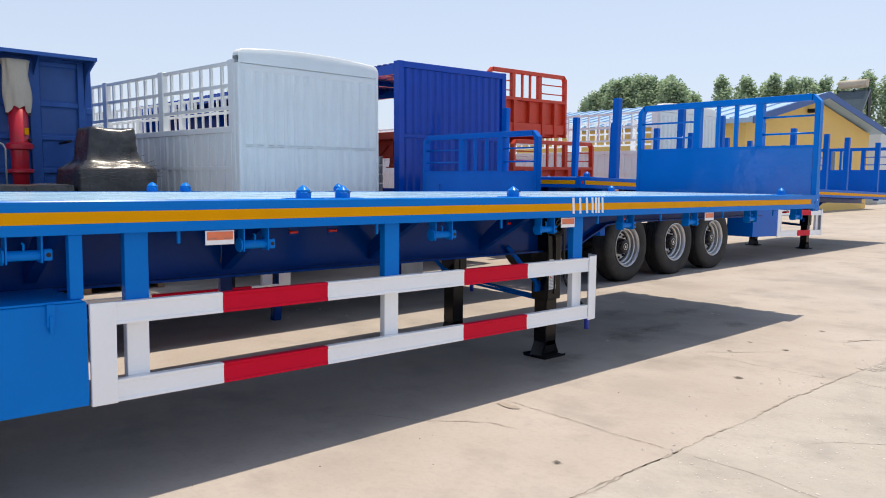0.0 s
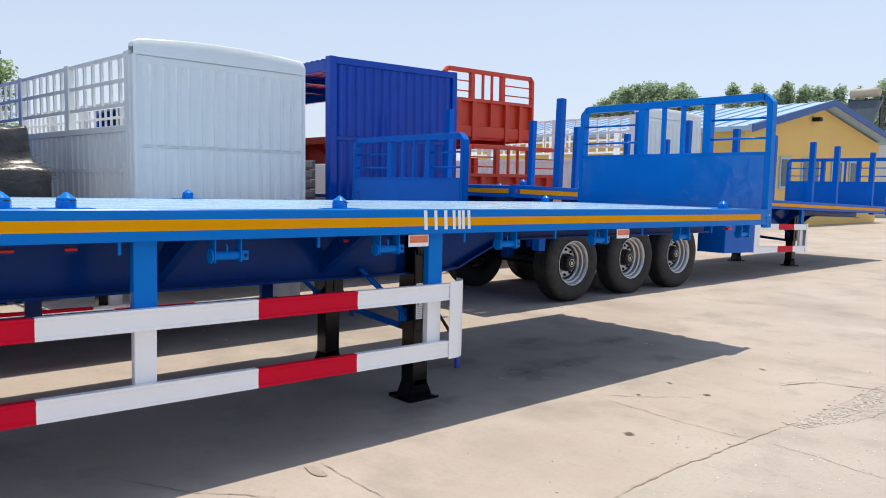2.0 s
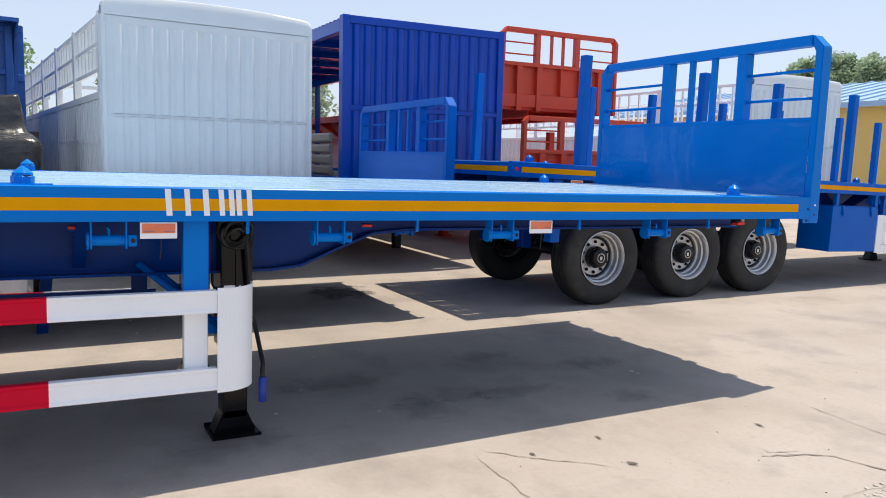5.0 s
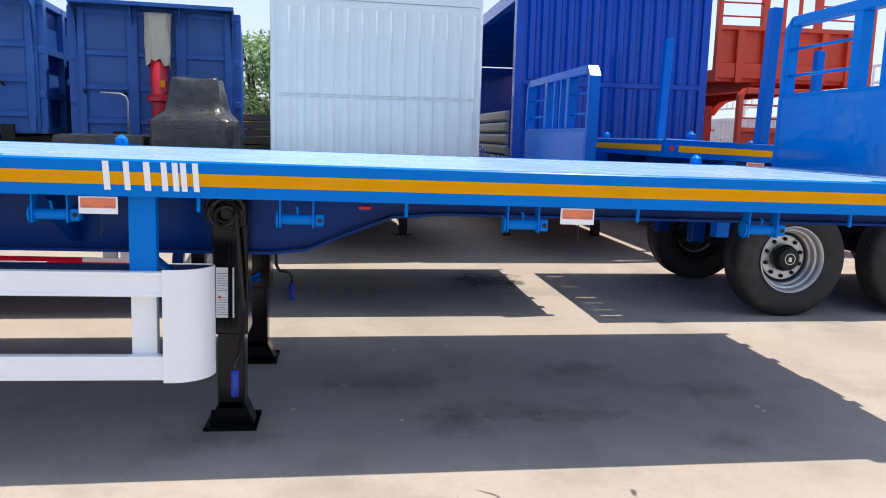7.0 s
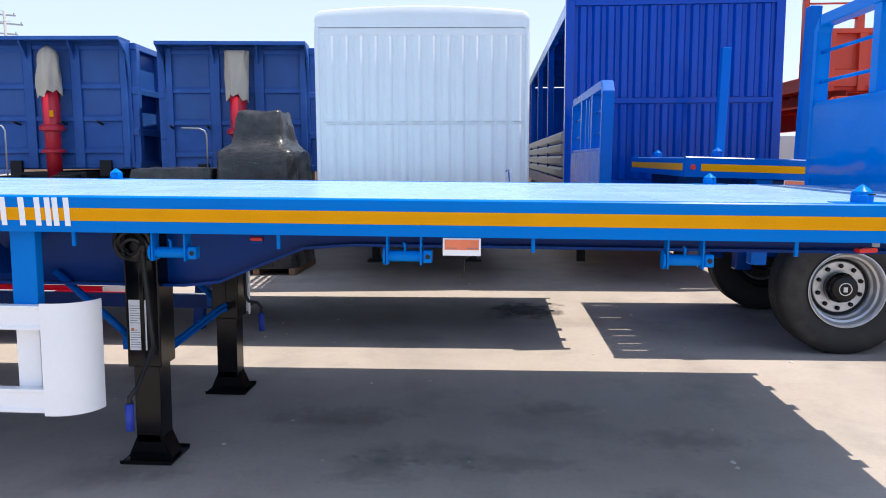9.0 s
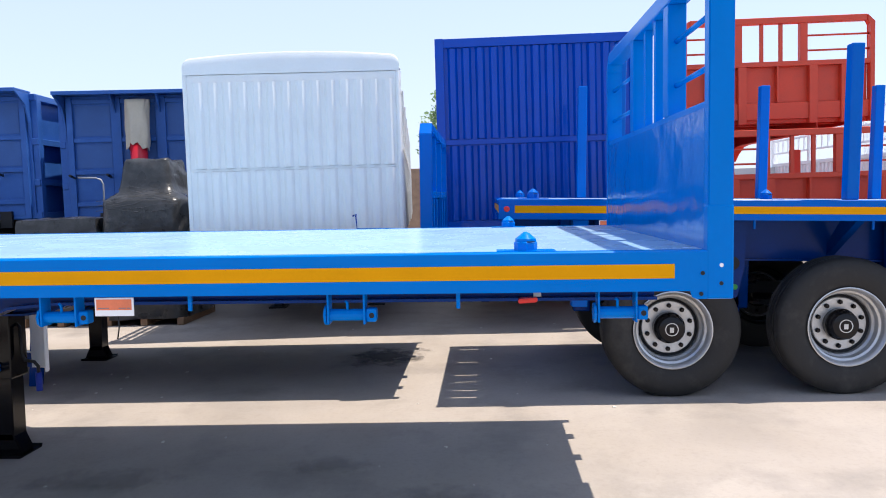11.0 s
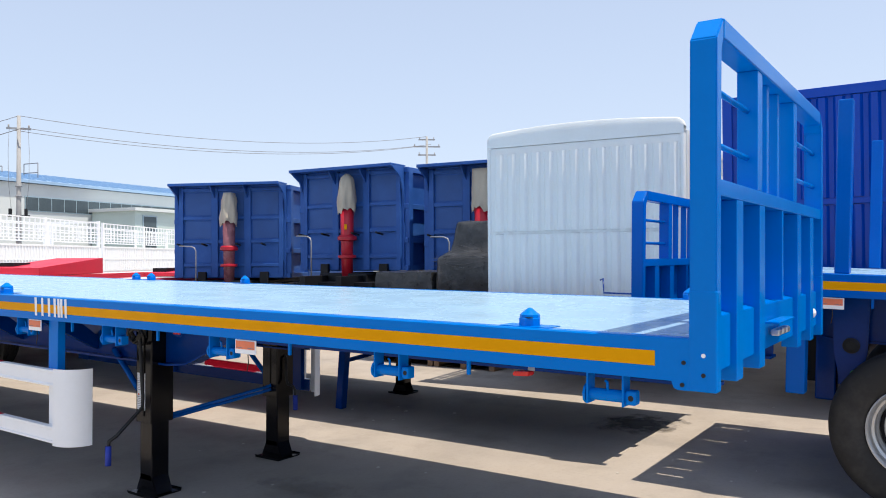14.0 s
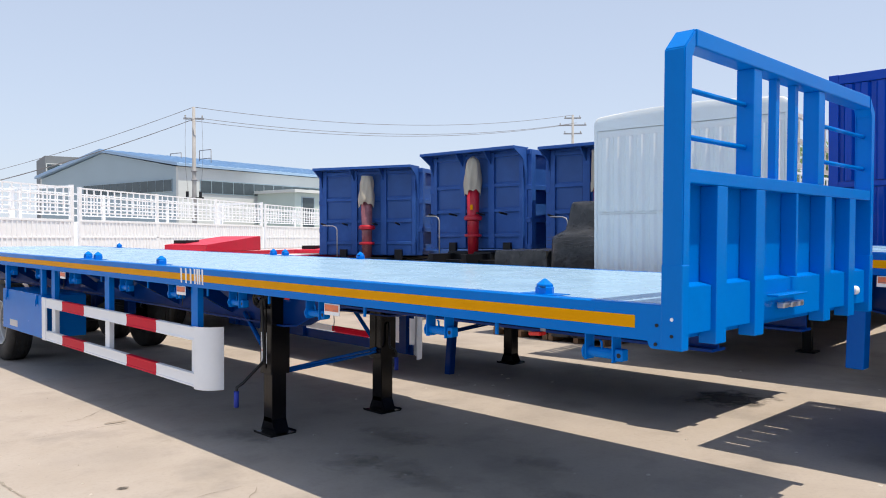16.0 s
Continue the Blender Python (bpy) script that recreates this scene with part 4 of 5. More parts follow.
    if wheels:
        for a in (L - 1.2, L - 2.5, L - 3.8):
            for y, s in ((0.12, -1), (W - 0.12, 1)):
                turned_wheel(t, -a, y, 0.53, s)
        for y in (0.5, W - 0.5):
            leg = box("stand_leg", t, DARKSTEEL, (-2.66, -2.54, y - 0.06, y + 0.06, 0.02, z0 - 0.15), 0.006)
            box("stand_foot", leg, DARKSTEEL, (-2.74, -2.46, y - 0.13, y + 0.13, 0, 0.025), 0.004)
    return t


def turned_wheel(parent, x, y, z, s, r=0.53):
    """A plain far wheel that faces along y."""
    h = 0.28
    ty = lathe("tyre", parent, RUBBER, [(-h, r * 0.55), (-h, r * 0.9), (-h * 0.8, r), (-h * 0.15, r), (0, r * 0.9), (0, r * 0.6), (-0.05, r * 0.54)], (x, y, z), (0, s, 0), 32, False)
    lathe("rim", ty, STEEL, [(-0.02, r * 0.56), (-0.12, r * 0.46), (-0.13, r * 0.3), (-0.02, r * 0.2), (-0.01, 0.01)], (x, y, z), (0, s, 0), 28, False)


fence_trailer(pose(-5.74, 5.17, 0, 0, 0, 5), "white stake-sided trailer with corrugated front wall and rounded top", W=2.47, shoulder=3.17, crown=3.305, side=BOXWHITE)

KX, KY, KW, KT = -5.97, 8.05, 2.46, 3.39
K = thing("box_trailer", pose(KX, KY, 0), "royal blue corrugated box trailer with an open side", "trailer")
kf = box("front_wall", K, NAVY, (-0.06, -0.02, 0.02, KW - 0.02, 1.2, KT - 0.06), 0.003)
corrugated("front_sheet", kf, NAVY, -0.021, 0.12, KW - 0.12, 1.31, 2.17, 0.163, 0.04)
corrugated("front_sheet", kf, NAVY, -0.021, 0.12, KW - 0.12, 2.25, KT - 0.11, 0.163, 0.04)
for z0, z1 in ((2.18, 2.24), (KT - 0.1, KT), (1.2, 1.3)):
    box("frame_bar", kf, NAVY, (-0.08, 0.022, 0.1, KW - 0.1, z0, z1), 0.006)
for y in (0, KW - 0.1):
    box("corner_post", K, NAVY, (-0.12, 0.02, y, y + 0.1, 1.2, KT + 0.005), 0.006)
kl = 11.0
bm = bmesh.new()
n = 70
for k in range(n):
    x0 = -0.12 - (kl - 0.2) * k / n
    x1 = -0.12 - (kl - 0.2) * (k + 0.5) / n
    x2 = -0.12 - (kl - 0.2) * (k + 1) / n
    add_box(bm, x0, x1, 0.02, KW - 0.02, KT - 0.05, KT - 0.035)
    add_box(bm, x1, x2, 0.02, KW - 0.02, KT - 0.04, KT - 0.02)
part("roof", bm, NAVY, K, "ribbed blue roof")
for y in (0.05, KW - 0.05):
    box("roof_rail", K, NAVY, (-0.12, -kl, y - 0.05, y + 0.05, KT - 0.2, KT - 0.052), 0.006)
    box("bed_rail", K, NAVY, (-0.12, -kl, y - 0.05, y + 0.05, 1.1, 1.3), 0.006)
    for k in range(5):
        x = -0.3 - (kl - 0.5) * k / 4
        if k:
            box("side_post", K, NAVY, (x - 0.05, x + 0.05, y - 0.045, y + 0.045, 1.3, KT - 0.2), 0.005)
for k in range(4):
    prism("side_board", K, GALV, [(0.06, 1.302 + 0.15 * k), (0.03, 1.31 + 0.15 * k), (0.004, 1.335 + 0.15 * k), (0.004, 1.41 + 0.15 * k), (0.03, 1.435 + 0.15 * k), (0.06, 1.44 + 0.15 * k)], "x", -0.5, -kl + 0.3, 0, "dull grey pressed side board")
for k in range(8):
    box("roof_bow", K, NAVY, (-0.9 - 1.3 * k, -0.96 - 1.3 * k, 0.1, KW - 0.1, KT - 0.12, KT - 0.053), 0.003)
box("floor", K, DARKSTEEL, (-0.12, -kl, 0.1, KW - 0.1, 1.14, 1.24), 0.004)
box("rear_wall", K, NAVY, (-kl + 0.01, -kl - 0.02, 0.1, KW - 0.1, 1.3, KT - 0.06), 0.004)
box("rear_frame", K, NAVY, (-kl + 0.02, -kl - 0.06, 0.0, KW, 1.1, 1.3), 0.006)
for y in (0, KW - 0.1):
    box("corner_post", K, NAVY, (-kl, -kl - 0.1, y, y + 0.1, 1.2, KT + 0.005), 0.006)
for a in (9.8, 8.5, 7.2):
    for y, s in ((0.1, -1), (KW - 0.1, 1)):
        turned_wheel(K, -a, y, 0.53, s)
for y in (0.5, KW - 0.5):
    box("stand_leg", K, DARKSTEEL, (-2.6, -2.45, y - 0.06, y + 0.06, 0, 1.12), 0.006)

# ---- stacked red trailers ----
flatbed("flatbed_trailer", pose(-6.4, 11.2, 0, 0, 0, -90), "orange red flatbed trailer under a second stacked one",
             W=2.5, L=12, D=1.2, head=(1.1, 1.72, 2.27), gear=3.8, foot=0.0, neck=3.6, axles=(9.3, 10.5, 11.4), paint=ORANGE, deck=ORANGE, under=ORANGE, legmat=ORANGE, braces=ORANGE, stripe=None, tread=False, group="stacked red trailers", crank=False)
R2 = flatbed("flatbed_trailer", pose(-6.95, 11.1, 0, 0, 0, -90), "orange red flatbed trailer stacked on top of another",
             W=2.35, L=12, D=2.55, head=(2.38, 3.12, 3.69), gear=3.8, foot=1.75, neck=3.6, paint=ORANGE, deck=ORANGE, under=ORANGE, legmat=ORANGE, braces=ORANGE, stripe=None, tread=False, group="stacked red trailers", wheels=False, crank=False)
boxes("stack_post", R2, ORANGE, [(x - 0.06, x + 0.06, -y - 0.06, -y + 0.06, 1.2, 2.1) for x in (-0.5, -1.85) for y in (1.2, 8.0)], 0.01)


# ---- tippers ----
def tipper(m, label, z1=3.4, W=2.5, L=6.5, bag=0, low=1.98):
    """A tipper body: its front wall at x = 0 across y from 0 to W, its body towards -x."""
    z0 = z1 - low
    t = thing("tipper_body", m, label, "tipper", "parked tippers")
    fr = box("front_wall", t, DUMPBLUE, (-0.06, 0, 0.03, W - 0.03, z0, z1 - 0.031), 0.002)
    cols = [0.04, W * 0.35, W * 0.66, W - 0.04]
    rows = [z0 + 0.02, z1 - 1.68, z1 - 1.18, z1 - 0.68, z1 - 0.08]
    for y in cols:
        box("front_rib", fr, DUMPBLUE, (0, 0.055, max(0.02, y - 0.075), min(W - 0.02, y + 0.075), z0, z1 - 0.06), 0.008)
    for z in rows[1:]:
        for a, b in zip(cols, cols[1:]):
            box("front_bar", fr, DUMPBLUE, (0, 0.045, a + 0.075, b - 0.075, z - 0.07, z), 0.008)
    for z, zz in zip(rows, rows[1:]):
        for a, b in zip(cols, cols[1:]):
            box("front_panel", fr, DUMPGREY if zz > z1 - 1.0 else DUMPBLUE, (0.0005, 0.006, a + 0.1, b - 0.1, z + 0.03, zz - 0.1), 0.002)
    # overhanging visor with rounded corner brackets
    box("visor", t, DUMPBLUE, (-0.06, 0.42, -0.03, W + 0.03, z1 - 0.03, z1), 0.004)
    box("visor_lip", t, DUMPBLUE, (0.4, 0.44, -0.03, W + 0.03, z1 - 0.055, z1 - 0.0), 0.004)
    br = [(0.0, z1 - 0.75), (0.03, z1 - 0.45), (0.12, z1 - 0.22), (0.4, z1 - 0.06), (0.4, z1 - 0.03), (0.0, z1 - 0.03)]
    for y in (-0.03, W):
        prism("visor_bracket", t, DUMPBLUE, br, "y", y, y + 0.03, 0.004)
    for y in (W * 0.35, W * 0.66):
        prism("gusset", t, DUMPBLUE, [(0.056, z1 - 0.3), (0.3, z1 - 0.035), (0.056, z1 - 0.035)], "y", y - 0.01, y + 0.01)
    for y, s in ((0.0, -1), (W, 1)):
        sd = box("side_wall", t, DUMPBLUE, (-L, 0.0, y - 0.03, y + 0.03, z0, z1 - 0.035), 0.004)
        for k in range(7):
            x = -0.1 - (L - 0.25) * k / 6
            box("side_rib", sd, DUMPBLUE, (x - 0.07, x + 0.07, y + s * 0.03, y + s * 0.13, z0, z1 - 0.05), 0.008)
        for z in (z0 + 0.04, z1 - 1.42, z1 - 0.78, z1 - 0.09):
            box("side_bar", sd, DUMPBLUE, (-L, 0.0, y + s * 0.03, y + s * 0.12, z - 0.05, z + 0.05), 0.008)
    box("tailgate", t, DUMPBLUE, (-L - 0.06, -L - 0.002, -0.03, W + 0.03, z0, z1 - 0.1), 0.004)
    box("body_floor", t, DUMPBLUE, (-L, -0.07, 0.04, W - 0.04, z0 - 0.02, z0 + 0.03), 0.004)
    for y in (0.1, 0.66, W - 0.98, W - 0.42):
        tube("grab_bar", fr, DARKSTEEL, [(0.05, y, z1 - 1.3), (0.34, y + 0.04, z1 - 1.27)], 0.02, 8)
    ch = boxes("chassis", t, DARKSTEEL, [(-L, 1.0, W / 2 + d - 0.06, W / 2 + d + 0.06, z0 - 0.5, z0 - 0.1) for d in (-0.42, 0.42)] + [(0.1, 0.6, 0.3, W - 0.3, z0 - 0.3, z0 - 0.22)], 0.006)
    box("underframe", t, DARKSTEEL, (-L, 0.3, 0.62, W - 0.62, z0 - 0.5, z0 - 0.06), 0.02, "dark greasy chassis under the body")
    for y in (0.55, 1.95):
        box("body_hinge", ch, DARKSTEEL, (0.0, 0.07, y - 0.09, y + 0.09, z0 - 0.14, z0 + 0.12), 0.006)
    for a in (1.0, 4.2, 5.5):
        for y, s in ((0.1, -1), (W - 0.1, 1)):
            turned_wheel(t, -a, y, 0.53, s)
    # lifting cylinder with its canvas bag
    cy = W / 2 + 0.05
    cyl = tube("lift_cylinder", t, CYLFILM if bag == 1 else CYLRED, [(0.22, cy, z0 - 0.25), (0.22, cy, z1 - 0.65)], 0.105, 20, "red hydraulic lifting cylinder", r1=0.135)
    lathe("cylinder_collar", cyl, CYLRED, [(0, 0.13), (0.02, 0.185), (0.08, 0.185), (0.11, 0.15)], (0.22, cy, z1 - 1.42), (0, 0, 1), 24)
    lathe("cylinder_collar", cyl, CYLRED, [(0, 0.16), (0.01, 0.175), (0.05, 0.175), (0.06, 0.16)], (0.22, cy, z1 - 1.75), (0, 0, 1), 24)
    if bag != 1:
        box("cylinder_label", cyl, YELLOW, (0.345, 0.352, cy + 0.03, cy + 0.09, z1 - 1.2, z1 - 1.1), 0.001, "small yellow label")
    bmc = bmesh.new()
    seg, rings = 28, []
    h0, h1 = z1 - 0.85, z1 - (0.12 if bag != 1 else 0.2)
    for i in range(12):
        f = i / 11
        z = h0 + (h1 - h0) * f
        ring = []
        for k in range(seg):
            a = 2 * math.pi * k / seg
            fold = 0.018 * math.sin(5 * a + 3 * f + bag) + 0.012 * math.sin(9 * a - 5 * f)
            rad = (0.16 + fold) * (1.0 + 0.06 * math.sin(7 * f))
            if bag == 1:
                rad *= 1 - 0.35 * max(0, f - 0.75) / 0.25
            elif bag == 0:
                rad *= math.sqrt(max(0.03, 1 - max(0, (f - 0.6) / 0.4) ** 2.2))
            dx = 1.0 if bag != 2 else (1 - 0.55 * f)
            dy = 1.0 if bag != 2 else (1 + 0.15 * f)
            ring.append(bmc.verts.new((0.22 + rad * math.cos(a) * dx, cy + rad * math.sin(a) * dy, z + (0.05 * math.sin(2 * a + bag) + 0.03 * math.sin(7 * a) if i == 0 else 0))))
        rings.append(ring)
    for a, b in zip(rings, rings[1:]):
        for k in range(seg):
            bmc.faces.new((a[k], a[(k + 1) % seg], b[(k + 1) % seg], b[k]))
    bmc.faces.new(rings[-1])
    cb = part("canvas_bag", bmc, CLOTH, cyl, "beige canvas bag tied over the cylinder")
    for f in cb.data.polygons:
        f.use_smooth = True
    tube("bent_pipe", t, PIPE, [(0.75, 0.78, z0 - 0.25), (0.75, 0.78, z1 - 1.42), (0.75, 0.75, z1 - 1.36), (0.75, 0.68, z1 - 1.33), (0.75, 0.42, z1 - 1.32)], 0.013, 8)
    for y in (0.12, W - 0.52):
        prism("mud_guard", t, OLDWHITE, [(-1.9, 1.12), (-1.85, 1.15), (-0.2, 1.15), (-0.1, 1.1), (-0.1, 1.08), (-0.2, 1.13), (-1.85, 1.13), (-1.9, 1.1)], "y", y, y + 0.4, 0, "pale mud guard over the wheel")
    return t


tipper(pose(-8.84, 2.06, 0, 0, 0, 7), "dark blue tipper body with a red cylinder under beige canvas", bag=2, W=2.22, z1=3.35)
tipper(pose(-8.55, -0.85, 0, 0, 0, 5), "dark blue tipper body with overhanging visor and red cylinder", bag=0, W=2.36, z1=3.42)
tipper(pose(-7.72, -3.75, 0, 0, 0, 24), "dark blue tipper body with film wrapped cylinder", bag=1, W=2.4, z1=3.26)


# ---- wrapped goods ----
def wrapped(name, m, label, sx, sy, sz, top=0.0, seed=1):
    """A pallet load in dark film, with soft bulging sides; top: height of a smaller upper block."""
    t = thing(name, m, label, "wrapped goods")
    rnd = random.Random(seed)

    def lump(x0, x1, y0, y1, z0, z1, nm, taper, lean=0.0):
        bm = bmesh.new()
        add_box(bm, x0, x1, y0, y1, z0, z1)
        bmesh.ops.subdivide_edges(bm, edges=bm.edges[:], cuts=13, use_grid_fill=True)
        c, hs, rr = Vector(((x0 + x1) / 2, (y0 + y1) / 2, (z0 + z1) / 2)), Vector(((x1 - x0) / 2, (y1 - y0) / 2, (z1 - z0) / 2)), 0.035
        for v in bm.verts:
            d = v.co - c
            q = Vector([max(-h + rr, min(h - rr, a)) for a, h in zip(d, hs)])
            e = d - q
            if e.length > 0:
                d = q + e.normalized() * rr
            f = d.z / (2 * hs.z) + 0.5
            d.x, d.y = d.x * (1 - taper * f), d.y * (1 - taper * f) + lean * f
            v.co = c + d + noise.noise_vector(v.co * 3.1 + Vector((seed, 0, 0))) * 0.022 + noise.noise_vector(v.co * 9 + Vector((0, seed, 0))) * 0.010
        o = part(nm, bm, WRAP, t)
        for f in o.data.polygons:
            f.use_smooth = True
        o.data.set_sharp_from_angle(angle=radians(50))
        return o
    if not top:
        lump(-sx, 0, 0, sy, 0.1, sz, "load", 0.03)
    else:
        bm = bmesh.new()
        seg, rings = 72, []
        prof = [(0.085, 1.03), (0.13, 1.03)] + [(0.2 + (sz - 0.3) * i / 14, 1.02 - 0.03 * i / 14) for i in range(15)]
        prof += [(sz - 0.02, 0.975), (sz + 0.02, 0.93), (sz + 0.07, 0.8), (sz + 0.11, 0.69), (sz + 0.2, 0.64)] + [(sz + 0.2 + (top - 0.24) * i / 7, 0.635 - 0.07 * i / 7) for i in range(1, 8)] + [(sz + top - 0.006, 0.53), (sz + top, 0.4), (sz + top, 0.0)]
        for z, k in prof:
            ring = []
            for i in range(seg):
                a = 2 * math.pi * i / seg
                c, d = math.cos(a), math.sin(a)
                q = 1 / (abs(c) ** 11 + abs(d) ** 11) ** (1 / 11)
                sh = 0.005 * sy * max(0, 1 - k) / 0.4
                v = Vector((-sx / 2 + 0.5 * sx * k * q * c, sy * 0.5 + sh + 0.5 * sy * k * q * d, z))
                f = 0.35 + 0.65 * min(1, abs(1 - k) * 4 + 0.2)
                v += noise.noise_vector(v * 3.0 + Vector((seed, 0, 0))) * 0.035 * f + noise.noise_vector(Vector((v.x * 4, v.y * 4, v.z * 16)) + Vector((0, seed, 0))) * 0.012
                ring.append(bm.verts.new(v))
            rings.append(ring)
        for u, w in zip(rings, rings[1:]):
            for i in range(seg):
                bm.faces.new((u[i], u[(i + 1) % seg], w[(i + 1) % seg], w[i]))
        o = part("load", bm, WRAP, t)
        for f in o.data.polygons:
            f.use_smooth = True
        bm = bmesh.new()
        for k in range(7):
            z = sz - 0.12 + 0.045 * k + rnd.uniform(-0.02, 0.02)
            w = 0.5 * sy * (1.03 if z < sz - 0.02 else 1.03 - 1.9 * (z - sz + 0.02))
            cy = sy * (0.5 + (0.03 if z > sz else 0))
            x = 0.02 - (0 if z < sz else sx * 0.95 * (z - sz))
            pts = [(x + rnd.gauss(0, 0.006), cy - w + 2 * w * i / 9, z + 0.03 * math.sin(i * 0.9 + k) + rnd.gauss(0, 0.006)) for i in range(10)]
            add_tube(bm, pts, 0.003, 5)
        tagged(part("film_crease", bm, FILM, t, "pale creases in the stretch film"), kind="stuff")
    boxes("pallet", t, WOOD, [(-sx, 0, sy * k / 6, sy * k / 6 + 0.1, 0.1, 0.122) for k in range(6)] + [(-sx, 0, y, y + 0.09, 0, 0.1) for y in (0, sy / 2 - 0.05, sy - 0.09)], 0.003, "raw wooden pallet")
    return t


wrapped("wrapped_machine", pose(-6.9, 3.49, 0), "tall black film wrapped load with a stepped top", 1.2, 1.07, 1.66, 0.56, seed=4)
wrapped("wrapped_load", pose(-6.9, 2.31, 0), "low black film wrapped load on a pallet", 1.2, 1.15, 1.45, seed=9)


# ---- yard edge and distance ----
def shed(name, m, label, a, b, eave, ridge, wall, gable, roof, over=0.5, bands=(), category="building"):
    """A gabled hall: corner at the origin, long side towards +x (a), gable towards +y (b)."""
    t = thing(name, m, label, category)
    th = 0.25
    box("long_wall", t, wall, (0.0, a, 0.0, th, 0, eave), 0)
    box("long_wall", t, wall, (0.0, a, b - th, b, 0, eave), 0)
    for x in (0.0, a - th):
        prism("gable_wall", t, gable, [(th, 0), (b - th, 0), (b - th, eave), (b / 2, ridge), (th, eave)], "x", x, x + th)
    k = (ridge - eave) / (b / 2)
    for s, y0 in ((1, -over), (-1, b + over)):
        z0 = eave - k * over + 0.06
        rf = prism("roof", t, roof, [(y0, z0), (b / 2, ridge + 0.06), (b / 2, ridge + 0.24), (y0, z0 + 0.18)], "x", -over, a + over)
        n = int(a / 0.75)
        for i in range(n + 1):
            x = -over + 0.1 + i * (a + 2 * over - 0.2) / n
            prism("roof_rib", rf, roof, [(y0, z0 + 0.18), (b / 2, ridge + 0.24), (b / 2, ridge + 0.29), (y0, z0 + 0.23)], "x", x - 0.04, x + 0.04)
    for face, p0, p1, z0, z1 in bands:
        n = max(1, round((p1 - p0) / 0.9))
        for i in range(n):
            q0, q1 = p0 + (p1 - p0) * i / n, p0 + (p1 - p0) * (i + 1) / n
            if face == "long":
                w = box("window", t, SHEDGREY, (q0, q1, -0.06, -0.002, z0, z1), 0)
                box("pane", w, GLASS, (q0 + 0.025, q1 - 0.025, -0.075, -0.062, z0 + 0.06, z1 - 0.06), 0)
            else:
                w = box("window", t, SHEDGREY, (-0.06, -0.002, q0, q1, z0, z1), 0)
                box("pane", w, GLASS, (-0.075, -0.062, q0 + 0.025, q1 - 0.025, z0 + 0.06, z1 - 0.06), 0)
    return t


# yellow gabled house beyond the trailers
Y = shed("yellow_house", pose(-10.8, 29.0, 0, 0, 0, -1.7) @ pose(-15, 0, 0), "yellow rendered house with a blue steel gable roof", 15, 11.6, 3.64, 4.86, OCHRE, OCHRE, ROOFBLUE, 0.55)
for q0, q1, z0, z1 in ((0.55, 1.9, 0.0, 2.75), (2.55, 3.5, 1.5, 2.75), (4.3, 5.8, 1.5, 2.75), (6.9, 7.9, 1.5, 2.75), (8.6, 9.7, 1.5, 2.75)):
    w = box("window" if z0 else "door", Y, ROOFBLUE, (15.002, 15.06, q0, q1, z0, z1), 0)
    box("pane", w, GLASS, (15.062, 15.075, q0 + 0.1, q1 - 0.1, z0 + 0.1, z1 - 0.1), 0)
for q0 in (2.0, 6.0, 9.5):
    w = box("window", Y, SHEDWHITE, (q0, q0 + 1.6, -0.06, -0.002, 1.0, 2.4), 0)
    box("pane", w, GLASS, (q0 + 0.08, q0 + 1.52, -0.075, -0.062, 1.08, 2.32), 0)
box("gable_lamp", Y, DARKSTEEL, (15.02, 15.35, 5.0, 5.25, 4.25, 4.42), 0.03)
for k in (-1, 1):
    y0 = 5.8 + k * 6.35
    z0 = 3.64 - 1.22 / 5.8 * 0.55
    prism("fascia", Y, TRIM, [(y0, z0 + 0.0), (5.8, 4.88), (5.8, 5.16), (y0, z0 + 0.27)], "x", 15.56, 15.6, 0, "dark blue roof edge board")
T = thing("solar_heater", pose(-13.9, 47.0, 0), "roof water heater with a beige tank on a far building", "water heater")
box("far_block", T, SHEDWHITE, (-2.2, 1.8, 0, 5, 0, 4.3), 0.02)
tube("tank", T, CLOTH, [(-0.75, 0.6, 6.8), (0.75, 0.6, 6.8)], 0.24, 16)
boxes("collector_frame", T, DARKSTEEL, [(x, x + 0.06, 0.4, 0.8, 4.3, 6.5) for x in (-0.8, 0.05, 0.85)], 0)
prism("collector", T, GLASS, [(-1.0, 4.6), (0.5, 6.45), (0.6, 6.4), (-0.9, 4.52)], "x", -0.8, 0.95)

# white trailer behind the red ones
fence_trailer(pose(-6.4, 16.2, 0), "white stake-sided trailer with a plain pale front wall", W=2.5, L=11.5, shoulder=3.18, crown=3.3, side=WHITE, band=2.15, bays=5)
tagged(box("low_wall", None, SHEDWHITE, (-18.0, -17.7, 9.0, 30.0, 0, 2.1), 0.01), "pale rendered boundary wall", "wall", kind="structure")

# brick wall behind the tippers
wall = tagged(box("brick_wall", None, BRICK, (-27.3, -27.0, -12.0, 9.0, 0, 2.7), 0.01), "old brown brick boundary wall", "wall", kind="structure")
BR = thing("brick_stack", pose(-12.6, 3.7, 0), "stack of weathered brown boards beside the tippers", "stack")
for k in range(11):
    box("board", BR, BRICK, (-1.2 + 0.03 * (k % 3), 0.02 * (k % 2), 0.0, 1.9, 0.2 + k * 0.155, 0.33 + k * 0.155), 0.008)
boxes("bearer", BR, WOOD, [(-1.1, -0.1, y, y + 0.1, 0, 0.2) for y in (0.2, 1.6)], 0.004)

